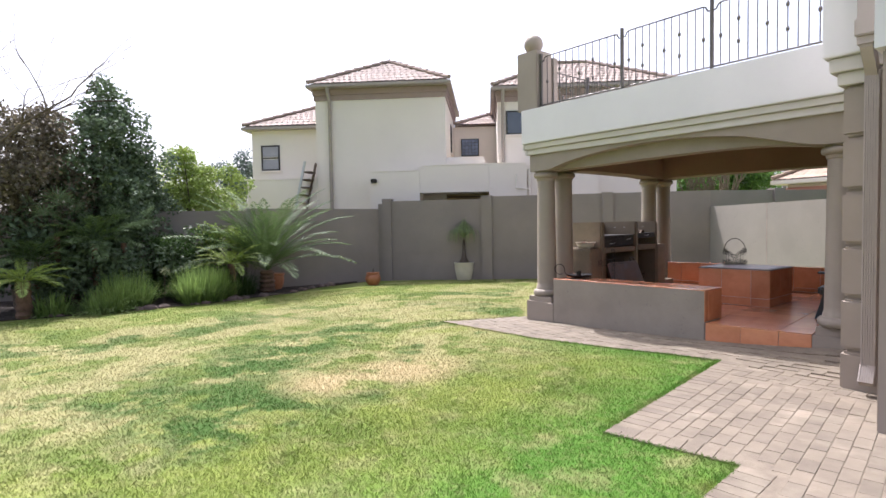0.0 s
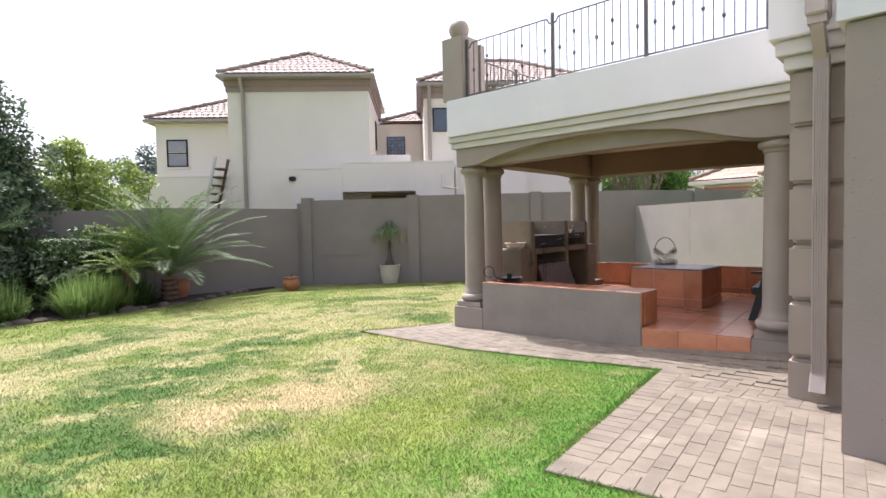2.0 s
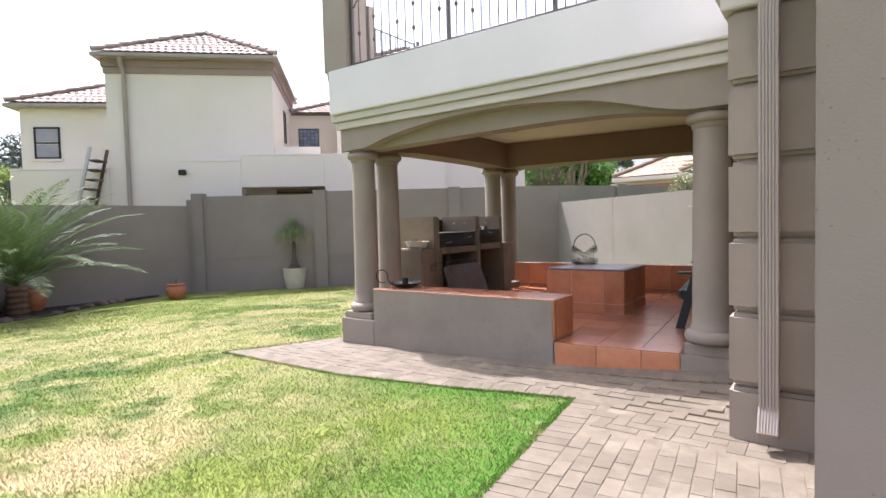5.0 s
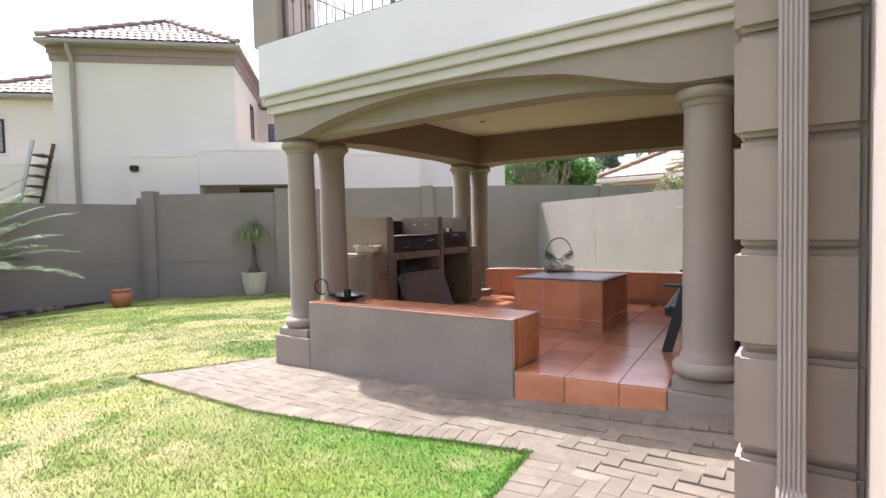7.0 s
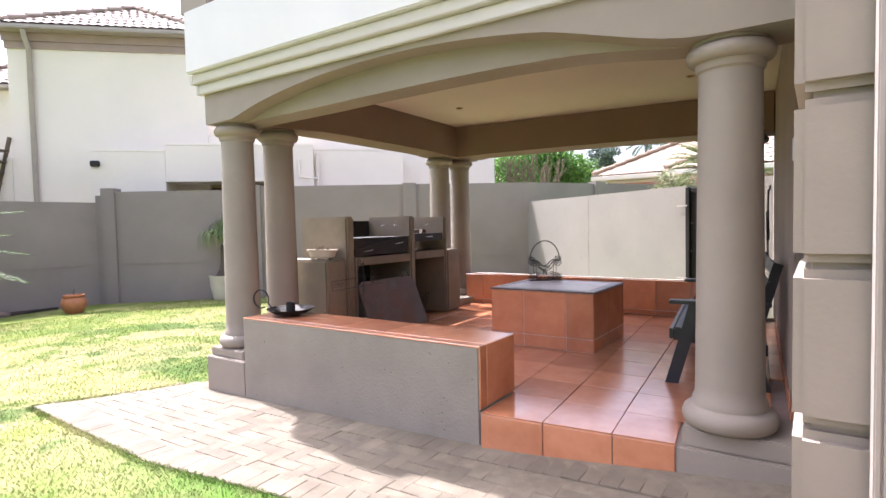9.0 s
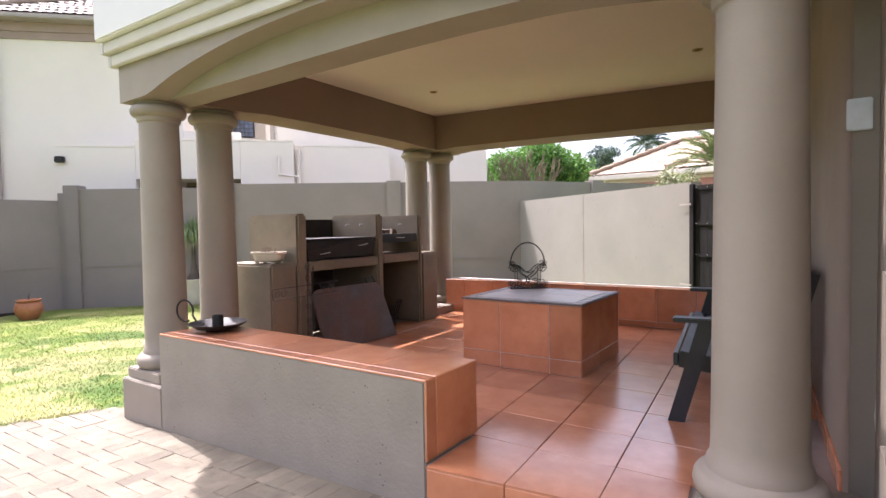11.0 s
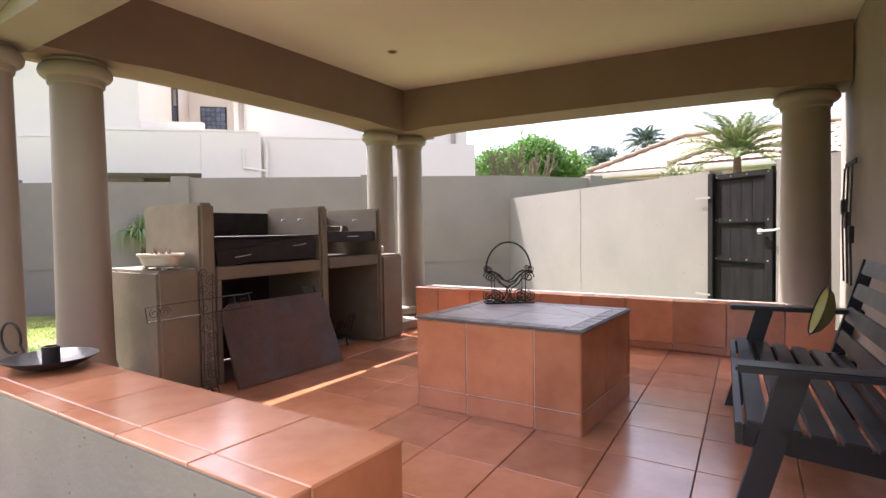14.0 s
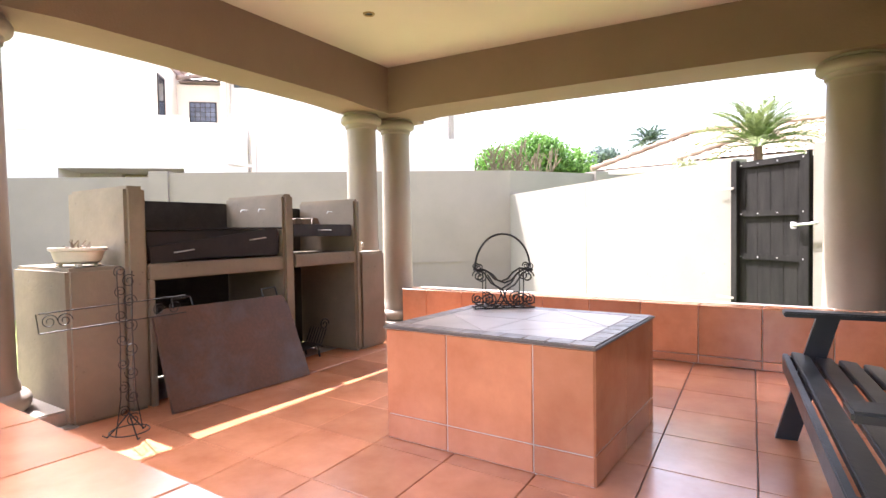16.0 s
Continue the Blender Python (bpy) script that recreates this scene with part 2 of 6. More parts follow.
    col = mx(mul(mul(near, nt(2.3, 5.0, 0.52, 0.66)), 0.6), col, pale)
    # green under the wall and the trees
    col = mx(mul(shade_line, 0.45), col, lime)

    def spot(cx, cy, r, strength, lo=0.42, hi=0.56):
        d = N.new("ShaderNodeVectorMath")
        d.operation = "DISTANCE"
        L.new(geo.outputs["Position"], d.inputs[0])
        d.inputs[1].default_value = (cx, cy, -0.1)
        k = rmp(d.outputs["Value"], r, r * 0.3)
        return mul(mul(k, nt(2.4, 8.0, lo, hi)), strength)

    for sx, sy, r in ((1.31, -5.6, 1.0), (1.6, -5.1, 0.8), (1.0, -5.3, 0.7), (0.2, -5.9, 0.9), (1.85, -5.8, 0.7), (-0.2, -4.6, 1.1), (-0.9, -3.7, 1.2), (-1.2, -2.6, 0.9), (1.75, -4.1, 0.5), (1.0, -4.9, 0.6)):
        col = mx(spot(sx, sy, r, 0.95, 0.44, 0.54), col, lush)
    for sx, sy, r in ((1.23, -3.75, 0.85), (1.15, -4.35, 0.6), (1.3, -3.3, 0.7)):
        col = mx(spot(sx, sy, r, 0.95, 0.4, 0.52), col, straw)
    for sx, sy, r in ((-0.7, -6.0, 0.8), (-2.0, -5.3, 1.3), (-3.6, -2.4, 1.8), (-2.8, 0.0, 1.7), (1.8, -6.4, 0.6)):
        col = mx(spot(sx, sy, r, 0.8), col, pale)
    col = mx(mul(nt(22.0, 4.0, 0.5, 0.68), 0.45), col, (0.16, 0.15, 0.07, 1))
    if blade:
        h = N.new("ShaderNodeHueSaturation")
        r = N.new("ShaderNodeMapRange")
        r.inputs[3].default_value, r.inputs[4].default_value = 0.85, 1.2
        L.new(geo.outputs["Random Per Island"], r.inputs[0])
        L.new(r.outputs[0], h.inputs["Value"])
        L.new(col, h.inputs["Color"])
        col = h.outputs[0]
    L.new(col, b.inputs["Base Color"])
    bp = N.new("ShaderNodeBump")
    bp.inputs["Strength"].default_value, bp.inputs["Distance"].default_value = 0.6, 0.02
    L.new(nt(45.0, 5.0, 0.2, 0.8), bp.inputs["Height"])
    L.new(bp.outputs[0], b.inputs["Normal"])
    if blade:
        tr = N.new("ShaderNodeBsdfTranslucent")
        ms = N.new("ShaderNodeMixShader")
        ms.inputs[0].default_value = 0.4
        L.new(col, tr.inputs[0])
        L.new(b.outputs[0], ms.inputs[1])
        L.new(tr.outputs[0], ms.inputs[2])
        L.new(ms.outputs[0], N["Material Output"].inputs[0])
    return m


LAWN = lawn_material("lawn_ground", False)
LAWNB = lawn_material("lawn_blades", True)


# ---------------------------------------------------------------- mesh helpers
def box(bm, x0, x1, y0, y1, z0, z1, bevel=0.0, m=None):
    vs = [bm.verts.new((x, y, z)) for z in (z0, z1) for y in (y0, y1) for x in (x0, x1)]
    fs = [bm.faces.new([vs[i] for i in f]) for f in ((0, 2, 3, 1), (4, 5, 7, 6), (0, 1, 5, 4), (1, 3, 7, 5), (3, 2, 6, 7), (2, 0, 4, 6))]
    if bevel:
        es = list({e for f in fs for e in f.edges})
        r = bmesh.ops.bevel(bm, geom=es, offset=bevel, segments=2, affect="EDGES")
        vs = list({v for f in r["faces"] for v in f.verts} | {v for v in vs if v.is_valid})
    if m is not None:
        bmesh.ops.transform(bm, matrix=m, verts=vs)
    return vs


def lathe(bm, profile, segs=28, at=(0, 0), closed=True):
    rings = []
    for r, z in profile:
        rings.append([bm.verts.new((at[0] + r * math.cos(2 * math.pi * i / segs), at[1] + r * math.sin(2 * math.pi * i / segs), z)) for i in range(segs)])
    for a, b in zip(rings, rings[1:]):
        for i in range(segs):
            bm.faces.new((a[i], a[(i + 1) % segs], b[(i + 1) % segs], b[i]))
    if closed:
        bm.faces.new(rings[0][::-1])
        bm.faces.new(rings[-1])


def tube(bm, pts, r=0.005, segs=6, taper=1.0):
    pts = [Vector(p) for p in pts]
    rings = []
    for i, p in enumerate(pts):
        d = (pts[min(i + 1, len(pts) - 1)] - pts[max(i - 1, 0)]).normalized()
        a = d.orthogonal().normalized() if i == 0 else (prev - d * prev.dot(d)).normalized()
        prev = a
        c = d.cross(a)
        rr = r * (1 + (taper - 1) * i / max(1, len(pts) - 1))
        rings.append([bm.verts.new(p + (a * math.cos(2 * math.pi * k / segs) + c * math.sin(2 * math.pi * k / segs)) * rr) for k in range(segs)])
    for u, v in zip(rings, rings[1:]):
        for k in range(segs):
            bm.faces.new((u[k], u[(k + 1) % segs], v[(k + 1) % segs], v[k]))
    bm.faces.new(rings[0][::-1])
    bm.faces.new(rings[-1])


def prism(bm, poly, y0, y1, axis="y"):
    """A polygon in x and z, drawn out along y (or in x, y drawn out along z)."""
    def at(p, d):
        return (p[0], d, p[1]) if axis == "y" else ((d, p[0], p[1]) if axis == "x" else (p[0], p[1], d))
    a = [bm.verts.new(at(p, y0)) for p in poly]
    b = [bm.verts.new(at(p, y1)) for p in poly]
    n = len(poly)
    for i in range(n):
        bm.faces.new((a[i], a[(i + 1) % n], b[(i + 1) % n], b[i]))
    f1, f2 = bm.faces.new(a[::-1]), bm.faces.new(b)
    bmesh.ops.triangulate(bm, faces=[f1, f2])


def finish(name, bm, material, smooth=False, autosmooth=True):
    bmesh.ops.recalc_face_normals(bm, faces=bm.faces)
    me = bpy.data.meshes.new(name)
    bm.to_mesh(me)
    bm.free()
    me.materials.append(material)
    if smooth:
        me.shade_smooth()
        me.set_sharp_from_angle(angle=radians(38))
    return me


def part(name, bm, material, parent=None, label="", smooth=True, kind="", at=None):
    ob = new(name, finish(name, bm, material, smooth))
    if parent:
        ob.parent = parent
    if at is not None:
        ob.matrix_basis = at
    return tagged(ob, label, kind=kind)


def thing(name, label, category, m=None, group=""):
    ob = new(name)
    ob.empty_display_size = 0.1
    if m is not None:
        ob.matrix_basis = m
    return tagged(ob, label, category, group)


def struct(name, bm, material, label, smooth=True):
    return tagged(new(name, finish(name, bm, material, smooth)), label, kind="structure")


def raw(name, verts, faces, material, smooth=False):
    me = bpy.data.meshes.new(name)
    me.from_pydata(verts, [], faces)
    me.materials.append(material)
    if smooth:
        me.shade_smooth()
    return new(name, me)


def lawn_z(x):
    return float(np.interp(x, (-60, -30, -9, 0, 3, 30, 60), (-0.3, -0.3, -0.27, -0.1, -0.02, -0.02, -0.02)))


def ground_z(x, y):
    """The paving climbs a little towards the step and the house wall."""
    rise = np.interp(x, (2.2, 3.0, 4.1, 4.57, 4.8), (0.0, 0.012, 0.085, 0.14, 0.15)) * np.interp(y, (-0.95, 0.1), (0.0, 1.0))
    return lawn_z(x) + float(rise)


FLOOR = 0.211


# ---------------------------------------------------------------- ground
def build_ground():
    xs = np.unique(np.concatenate([[-600, -200, -80, -40, -25], np.arange(-16, 12, 0.5), [14, 20, 40, 80, 200, 600]]))
    ys = np.unique(np.concatenate([[-600, -200, -60, -20], np.arange(-12, 16, 0.5), [20, 30, 60, 200, 600]]))
    verts = [(x, y, lawn_z(x) - 0.012) for y in ys for x in xs]
    n = len(xs)
    faces = [(j * n + i, j * n + i + 1, (j + 1) * n + i + 1, (j + 1) * n + i) for j in range(len(ys) - 1) for i in range(n - 1)]
    tagged(raw("ground", verts, faces, LAWN), "lawn ground with dry yellow patches", kind="structure")


build_ground()

PAVE = [(-0.95, -1.08), (1.2, -1.2), (2.6, -1.06), (3.52, -0.87), (3.84, -3.56), (4.72, -3.42), (4.95, -8.5), (9, -8.5), (9, 0.6), (-0.05, 0.6)]


def inside(x, y, poly):
    hit = False
    for (x0, y0), (x1, y1) in zip(poly, poly[1:] + poly[:1]):
        if (y0 > y) != (y1 > y) and x < (x1 - x0) * (y - y0) / (y1 - y0) + x0:
            hit = not hit
    return hit


# ---------------------------------------------------------------- boundary walls

def run_wall(name, p, q, z_top, thick, material, label, steps=None, z0=-0.5, base=0.0):
    """A wall from p to q; its seen face is on the line, the thickness goes to the left of the way."""
    p, q = Vector((*p, 0)), Vector((*q, 0))
    d = q - p
    L = d.length
    ang = math.atan2(d.y, d.x)
    m = Matrix.Translation(p) @ Matrix.Rotation(ang, 4, "Z")
    bm = bmesh.new()
    for a, b, z in (steps or [(0, 1, z_top)]):
        box(bm, a * L, b * L, 0, thick, z0, z)
    ob = struct(name, bm, material, label)
    ob.matrix_basis = m
    return ob, m, L


WA, m_a, LA = run_wall("wall_north", (-9.0, 3.05), (-1.1, 9.3), 2.35, 0.2, WALLGREY, "taupe painted boundary wall of precast panels",
                       [(0, 0.033, 2.22), (0.033, 0.35, 2.30), (0.35, 1.0, 2.37)])
WB, m_b, LB = run_wall("wall_west", (-9.25, -1.2), (-9.0, 3.05), 2.06, 0.2, WALLGREY, "taupe painted boundary wall beside the planted bed")
WC, m_c, LC = run_wall("wall_far", (-1.1, 9.3), (3.4, 16.8), 2.37, 0.2, WALLGREY, "taupe boundary wall beyond the side wall")
WD, m_d, LD = run_wall("wall_side", (-1.1, 9.28), (3.08, 6.0), 1.9, 0.18, WALLSIDE, "pale rendered side wall in full sun",
                       [(0, 1, 1.9)])
WE, m_e, LE = run_wall("wall_side_end", (3.755, 5.47), (4.5, 4.9), 1.92, 0.18, WALLSIDE, "pale rendered side wall beside the gate")


def pilasters(wall, spots, top, group):
    for i, (a, w, rise) in enumerate(spots):
        bm = bmesh.new()
        box(bm, a - w / 2, a + w / 2, -0.07, 0.27, -0.5, top + rise, 0.006)
        part("pilaster", bm, WALLGREY, wall)


def on_a(px, py):
    """How far along the north wall a plan point lies."""
    d = Vector((px + 9.0, py - 3.05))
    return d.dot(Vector((7.9, 6.25)).normalized())


pilasters(WA, [(0.3, 0.3, 0.08), (3.55, 0.34, 0.1), (7.2, 0.32, 0.1)], 2.3, "")
pilasters(WC, [(2.2, 0.34, 0.0)], 2.42, "")
run_wall("wall_west", (-15.0, -14.0), (-9.25, -1.2), 2.0, 0.2, WALLGREY, "taupe boundary wall hidden behind the planted bed")
for w, L in ((WA, LA), (WB, LB), (WC, LC)):
    bm = bmesh.new()
    box(bm, 0.02, L - 0.02, -0.012, 0.0, 0.62, 0.645)
    part("panel_joint", bm, WALLGREY, w)
bm = bmesh.new()
box(bm, 2.62, 2.635, -0.004, 0.0, -0.4, 1.9)
part("movement_joint", bm, GROUT, WD, "dark vertical joint")


# ---------------------------------------------------------------- patio
def column_profile(z0, z1, r):
    """Base torus, tapered shaft and ringed capital."""
    out = [(r * 1.26, z0)]
    for k in range(9):
        a = -math.pi / 2 + math.pi * k / 8
        out.append((r * 1.17 + r * 0.25 * math.cos(a), z0 + 0.056 + 0.052 * math.sin(a)))
    out += [(r * 1.12, z0 + 0.114), (r * 1.11, z0 + 0.145), (r * 1.04, z0 + 0.165), (r * 1.02, z0 + 0.22)]
    out += [(r * (1.02 - 0.10 * k / 8), z0 + 0.22 + (z1 - z0 - 0.38) * k / 8) for k in range(9)]
    out += [(r * 0.93, z1 - 0.15), (r * 1.0, z1 - 0.14), (r * 1.02, z1 - 0.112)]
    for k in range(9):
        a = -math.pi / 2 + math.pi * k / 8
        out.append((r * 1.04 + r * 0.26 * math.cos(a), z1 - 0.062 + 0.044 * math.sin(a)))
    out += [(r * 1.1, z1 - 0.014), (r * 1.1, z1)]
    return out


COLS = [(0.24, 0.24, 0.3, 0.155), (0.215, 0.73, 0.3, 0.155), (4.335, 0.25, 0.3, 0.163), (0.03, 3.86, 0.3, 0.155), (0.11, 4.3, 0.3, 0.155), (4.0, 4.6, 0.3, 0.185)]
CAPZ = 2.38
TOPS = [2.345, 2.36, 2.292, 2.38, 2.38, 2.38]
for (x, y, z, r), top_z in zip(COLS, TOPS):
    col = thing("column", "round taupe painted column with ring base and capital", "column", pose(x, y, 0), "patio columns")
    bm = bmesh.new()
    prof = column_profile(z, top_z, r)
    lathe(bm, [p for p in prof if z + 0.2 < p[1] < top_z - 0.155], 32)
    part("shaft", bm, PLASTER, col)
    bm = bmesh.new()
    lathe(bm, [p for p in prof if p[1] <= z + 0.225], 32)
    part("base", bm, PLASTER, col)
    bm = bmesh.new()
    lathe(bm, [p for p in prof if p[1] >= top_z - 0.162], 32)
    part("capital", bm, PLASTER, col)

# plinths
bm = bmesh.new()
box(bm, 0.0, 0.56, 0.0, 1.05, -0.4, 0.22, 0.008)
box(bm, 0.03, 0.5, 0.03, 1.02, 0.22, 0.3, 0.008)
struct("plinth", bm, PLASTER, "stepped taupe plinth under the column pair")
bm = bmesh.new()
box(bm, 4.104, 4.72, 0.075, 0.5, -0.4, 0.2, 0.008)
box(bm, 4.125, 4.66, 0.1, 0.49, 0.2, 0.3, 0.008)
struct("plinth", bm, PLASTER, "stepped taupe plinth under the single column")
bm = bmesh.new()
box(bm, -0.12, 0.42, 3.6, 4.6, -0.4, 0.3, 0.008)
struct("plinth", bm, PLASTER, "taupe plinth under the back column pair")

# floor slab
bm = bmesh.new()
prism(bm, [(0.05, 0.012), (2.955, 0.012), (2.975, -0.022), (4.1, 0.088), (4.65, 0.12), (4.65, 4.6), (0.05, 4.6)], -0.4, FLOOR - 0.012, "z")
struct("floor", bm, GROUT, "patio floor bed with dark grout lines")

# low wall and bench
bm = bmesh.new()
box(bm, 0.56, 2.945, 0.0, 0.475, -0.4, 0.605, 0.006)
struct("low_wall", bm, PLASTER_N, "low taupe rendered seat wall with tiled top")
bm = bmesh.new()
box(bm, 0.3, 4.2, 4.14, 4.5, -0.4, 0.63, 0.006)
struct("seat_wall", bm, mat("seat_wall_render", (0.62, 0.56, 0.5), 0.85, var=0.05, scale=2), "rendered seat wall at the back of the patio")

# beams: front arch, left, back, right
def arch_beam(x0, x1, z_end, z_mid, z_top, y0, y1, along, e0, e1, sharp, skew=0.0, m=36, curve=None):
    """A beam with an arched soffit between e0 and e1, built of quads; sharp: how short the curve at each end is; curve: its own heights."""
    xs = [x0] + [e0 + (e1 - e0) * i / m for i in range(m + 1)] + [x1]
    zs = [z_end] + [z_end + (z_mid - z_end) * max(0.0, math.sin(math.pi * i / m)) ** sharp for i in range(m + 1)] + [z_end]
    if curve:
        zs = [float(np.interp(x, *zip(*curve))) for x in xs]
        zs = [zs[0]] + [(a + 2 * b + c) / 4 for a, b, c in zip(zs, zs[1:], zs[2:])] + [zs[-1]]
    bm = bmesh.new()
    rows = []
    for x, z in zip(xs, zs):
        o = skew * x
        ring = [(x, y0 + o, z), (x, y1 + o, z), (x, y1 + o, z_top), (x, y0 + o, z_top)] if along == "y" else [(y0 + o, x, z), (y1 + o, x, z), (y1 + o, x, z_top), (y0 + o, x, z_top)]
        rows.append([bm.verts.new(p) for p in ring])
    for u, v in zip(rows, rows[1:]):
        for k in range(4):
            bm.faces.new((u[k], u[(k + 1) % 4], v[(k + 1) % 4], v[k]))
    bm.faces.new(rows[0])
    bm.faces.new(rows[-1][::-1])
    return bm


TOPB = 2.872
FRONT_ARCH = [(0.08, 2.345), (0.45, 2.346), (0.78, 2.437), (1.14, 2.5), (1.47, 2.541), (1.78, 2.564), (2.1, 2.577), (2.45, 2.577), (2.78, 2.561), (3.1, 2.53), (3.4, 2.49), (3.6, 2.436), (3.85, 2.366), (4.0, 2.325), (4.13, 2.298), (4.25, 2.292), (4.7, 2.292)]
INNER_ARCH = [(0.08, 2.346), (0.5, 2.35), (1.3, 2.362), (1.9, 2.376), (2.5, 2.386), (3.0, 2.388), (3.5, 2.376), (3.85, 2.34), (4.1, 2.3), (4.7, 2.293)]
struct("beam_front", arch_beam(0.08, 4.7, 0, 0, 2.8, 0.03, 0.2, "y", 0.45, 4.25, 1, curve=FRONT_ARCH), PLASTER, "taupe arched front beam", True)
struct("beam_inner", arch_beam(0.083, 4.62, 0, 0, TOPB, 0.203, 0.45, "y", 0.45, 4.25, 1, curve=INNER_ARCH), PLASTER, "taupe straight beam behind the front arch", True)
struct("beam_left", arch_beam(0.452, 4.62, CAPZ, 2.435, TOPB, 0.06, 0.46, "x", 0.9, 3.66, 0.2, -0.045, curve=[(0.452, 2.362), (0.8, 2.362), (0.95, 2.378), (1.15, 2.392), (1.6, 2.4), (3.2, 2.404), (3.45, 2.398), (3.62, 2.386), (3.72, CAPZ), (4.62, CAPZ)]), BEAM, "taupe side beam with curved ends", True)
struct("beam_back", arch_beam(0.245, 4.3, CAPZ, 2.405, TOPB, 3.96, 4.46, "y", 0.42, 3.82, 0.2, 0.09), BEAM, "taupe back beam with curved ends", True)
bm = bmesh.new()
box(bm, 0.1, 4.7, 0.452, 4.75, 2.83, 2.868)
struct("ceiling", bm, CEIL, "warm off-white patio ceiling")

# cornice mouldings round the slab, then parapet
bm = bmesh.new()
for x, y, z0, z1 in ((0.066, -0.015, 2.615, 2.7), (0.046, -0.06, 2.704, 2.784)):
    box(bm, x, 4.62, y, 0.028, z0, z1, 0.006)
    box(bm, x - 0.05, x - 0.002, y, 4.64, z0, z1, 0.006)
struct("cornice", bm, MOULD, "stepped beige cornice round the balcony slab")
bm = bmesh.new()
box(bm, 0.02, 4.526, -0.11, 0.026, 2.788, 3.33, 0.01)
box(bm, 0.02, 4.526, 0.03, 0.2, 2.876, 3.33)
struct("parapet", bm, WHITE, "white painted balcony parapet")
for q in ((0.02, 0.2, 0.203, 4.72), (0.203, 4.526, 4.52, 4.72)):
    bm = bmesh.new()
    box(bm, *q, 2.876, 3.33, 0.01)
    struct("parapet", bm, WHITE, "white painted balcony parapet")
bm = bmesh.new()
box(bm, 0.203, 4.526, 0.203, 4.517, 2.876, 2.98)
struct("balcony_floor", bm, WHITE, "pale balcony floor slab")

# house on the right-hand side
bm = bmesh.new()
prism(bm, [(4.62, 0.5), (9.0, 0.5), (9.0, 5.05), (4.256, 5.05)], -0.4, 2.826, "z")
struct("wall_house", bm, PLASTER, "taupe rendered house wall beside the patio")
bm = bmesh.new()
box(bm, 4.70, 9.0, -1.07, 0.496, -0.4, 2.65)
hw = struct("wall_quoined", bm, PLASTER, "taupe house wall with raised quoin bands")
qz = [-0.12, 0.32, 0.79, 1.255, 1.735, 2.2, 2.66]
for z0, z1 in zip(qz, qz[1:]):
    bm = bmesh.new()
    box(bm, 4.655, 5.135, -1.115, -0.25, z0 + 0.01, z1 - 0.01, 0.026)
    part("quoin", bm, PLASTER, hw)
bm = bmesh.new()
box(bm, 5.14, 9.0, -2.16, -1.075, -0.4, 2.65, 0.01)
struct("wall_pier", bm, mat("smooth_taupe_render", (0.3, 0.25, 0.205), 0.85, var=0.05, scale=1.5, fine=70, bump=0.2, pits=0.4), "smooth taupe house pier beside the walk")
bm = bmesh.new()
for o, z0, z1 in ((0.035, 2.652, 2.76), (0.085, 2.764, 2.884)):
    box(bm, 4.655 - o, 9.2, -1.115 - o, 0.49, z0, z1, 0.008)
struct("cornice", bm, MOULD, "stepped beige cornice on the house wall")
bm = bmesh.new()
box(bm, 4.53, 9.2, -1.25, 0.49, 2.888, 6.0, 0.01)
box(bm, 4.53, 9.2, 0.495, 5.1, 2.872, 6.0)
box(bm, 5.1, 9.2, -2.2, -1.33, 2.66, 6.0)
struct("wall_upper", bm, WHITE, "white painted upper storey of the house")


# ---------------------------------------------------------------- neighbouring house blocks
NL, NU, NV = Vector((-12.0, 2.75, 0)), Vector((0.705, 0.709, 0)), Vector((-0.709, 0.705, 0))
NM = Matrix(((NU.x, NV.x, 0, NL.x), (NU.y, NV.y, 0, NL.y), (0, 0, 0.968, 0.048), (0, 0, 0, 1)))


def hip_roof(bm, x0, x1, y0, y1, z, pitch):
    """A hipped roof shell of overlapping tile courses as stepped rows."""
    w, d = x1 - x0, y1 - y0
    h = min(w, d) / 2 * pitch
    if w < d:
        r0, r1 = ((x0 + x1) / 2, y0 + w / 2), ((x0 + x1) / 2, y1 - w / 2)
    else:
        r0, r1 = (x0 + d / 2, (y0 + y1) / 2), (x1 - d / 2, (y0 + y1) / 2)
    c = [bm.verts.new(p) for p in ((x0, y0, z), (x1, y0, z), (x1, y1, z), (x0, y1, z))]
    a, b = bm.verts.new((*r0, z + h)), bm.verts.new((*r1, z + h))
    if w < d:
        for f in ((c[0], c[1], a), (c[1], c[2], b, a), (c[2], c[3], b), (c[3], c[0], a, b)):
            bm.faces.new(f)
    else:
        for f in ((c[0], c[1], b, a), (c[1], c[2], b), (c[2], c[3], a, b), (c[3], c[0], a)):
            bm.faces.new(f)
    bm.faces.new(c[::-1])
    return h


def block_house(bm, x0, x1, y0, y1, z0, z1):
    box(bm, x0, x1, y0, y1, z0, z1)


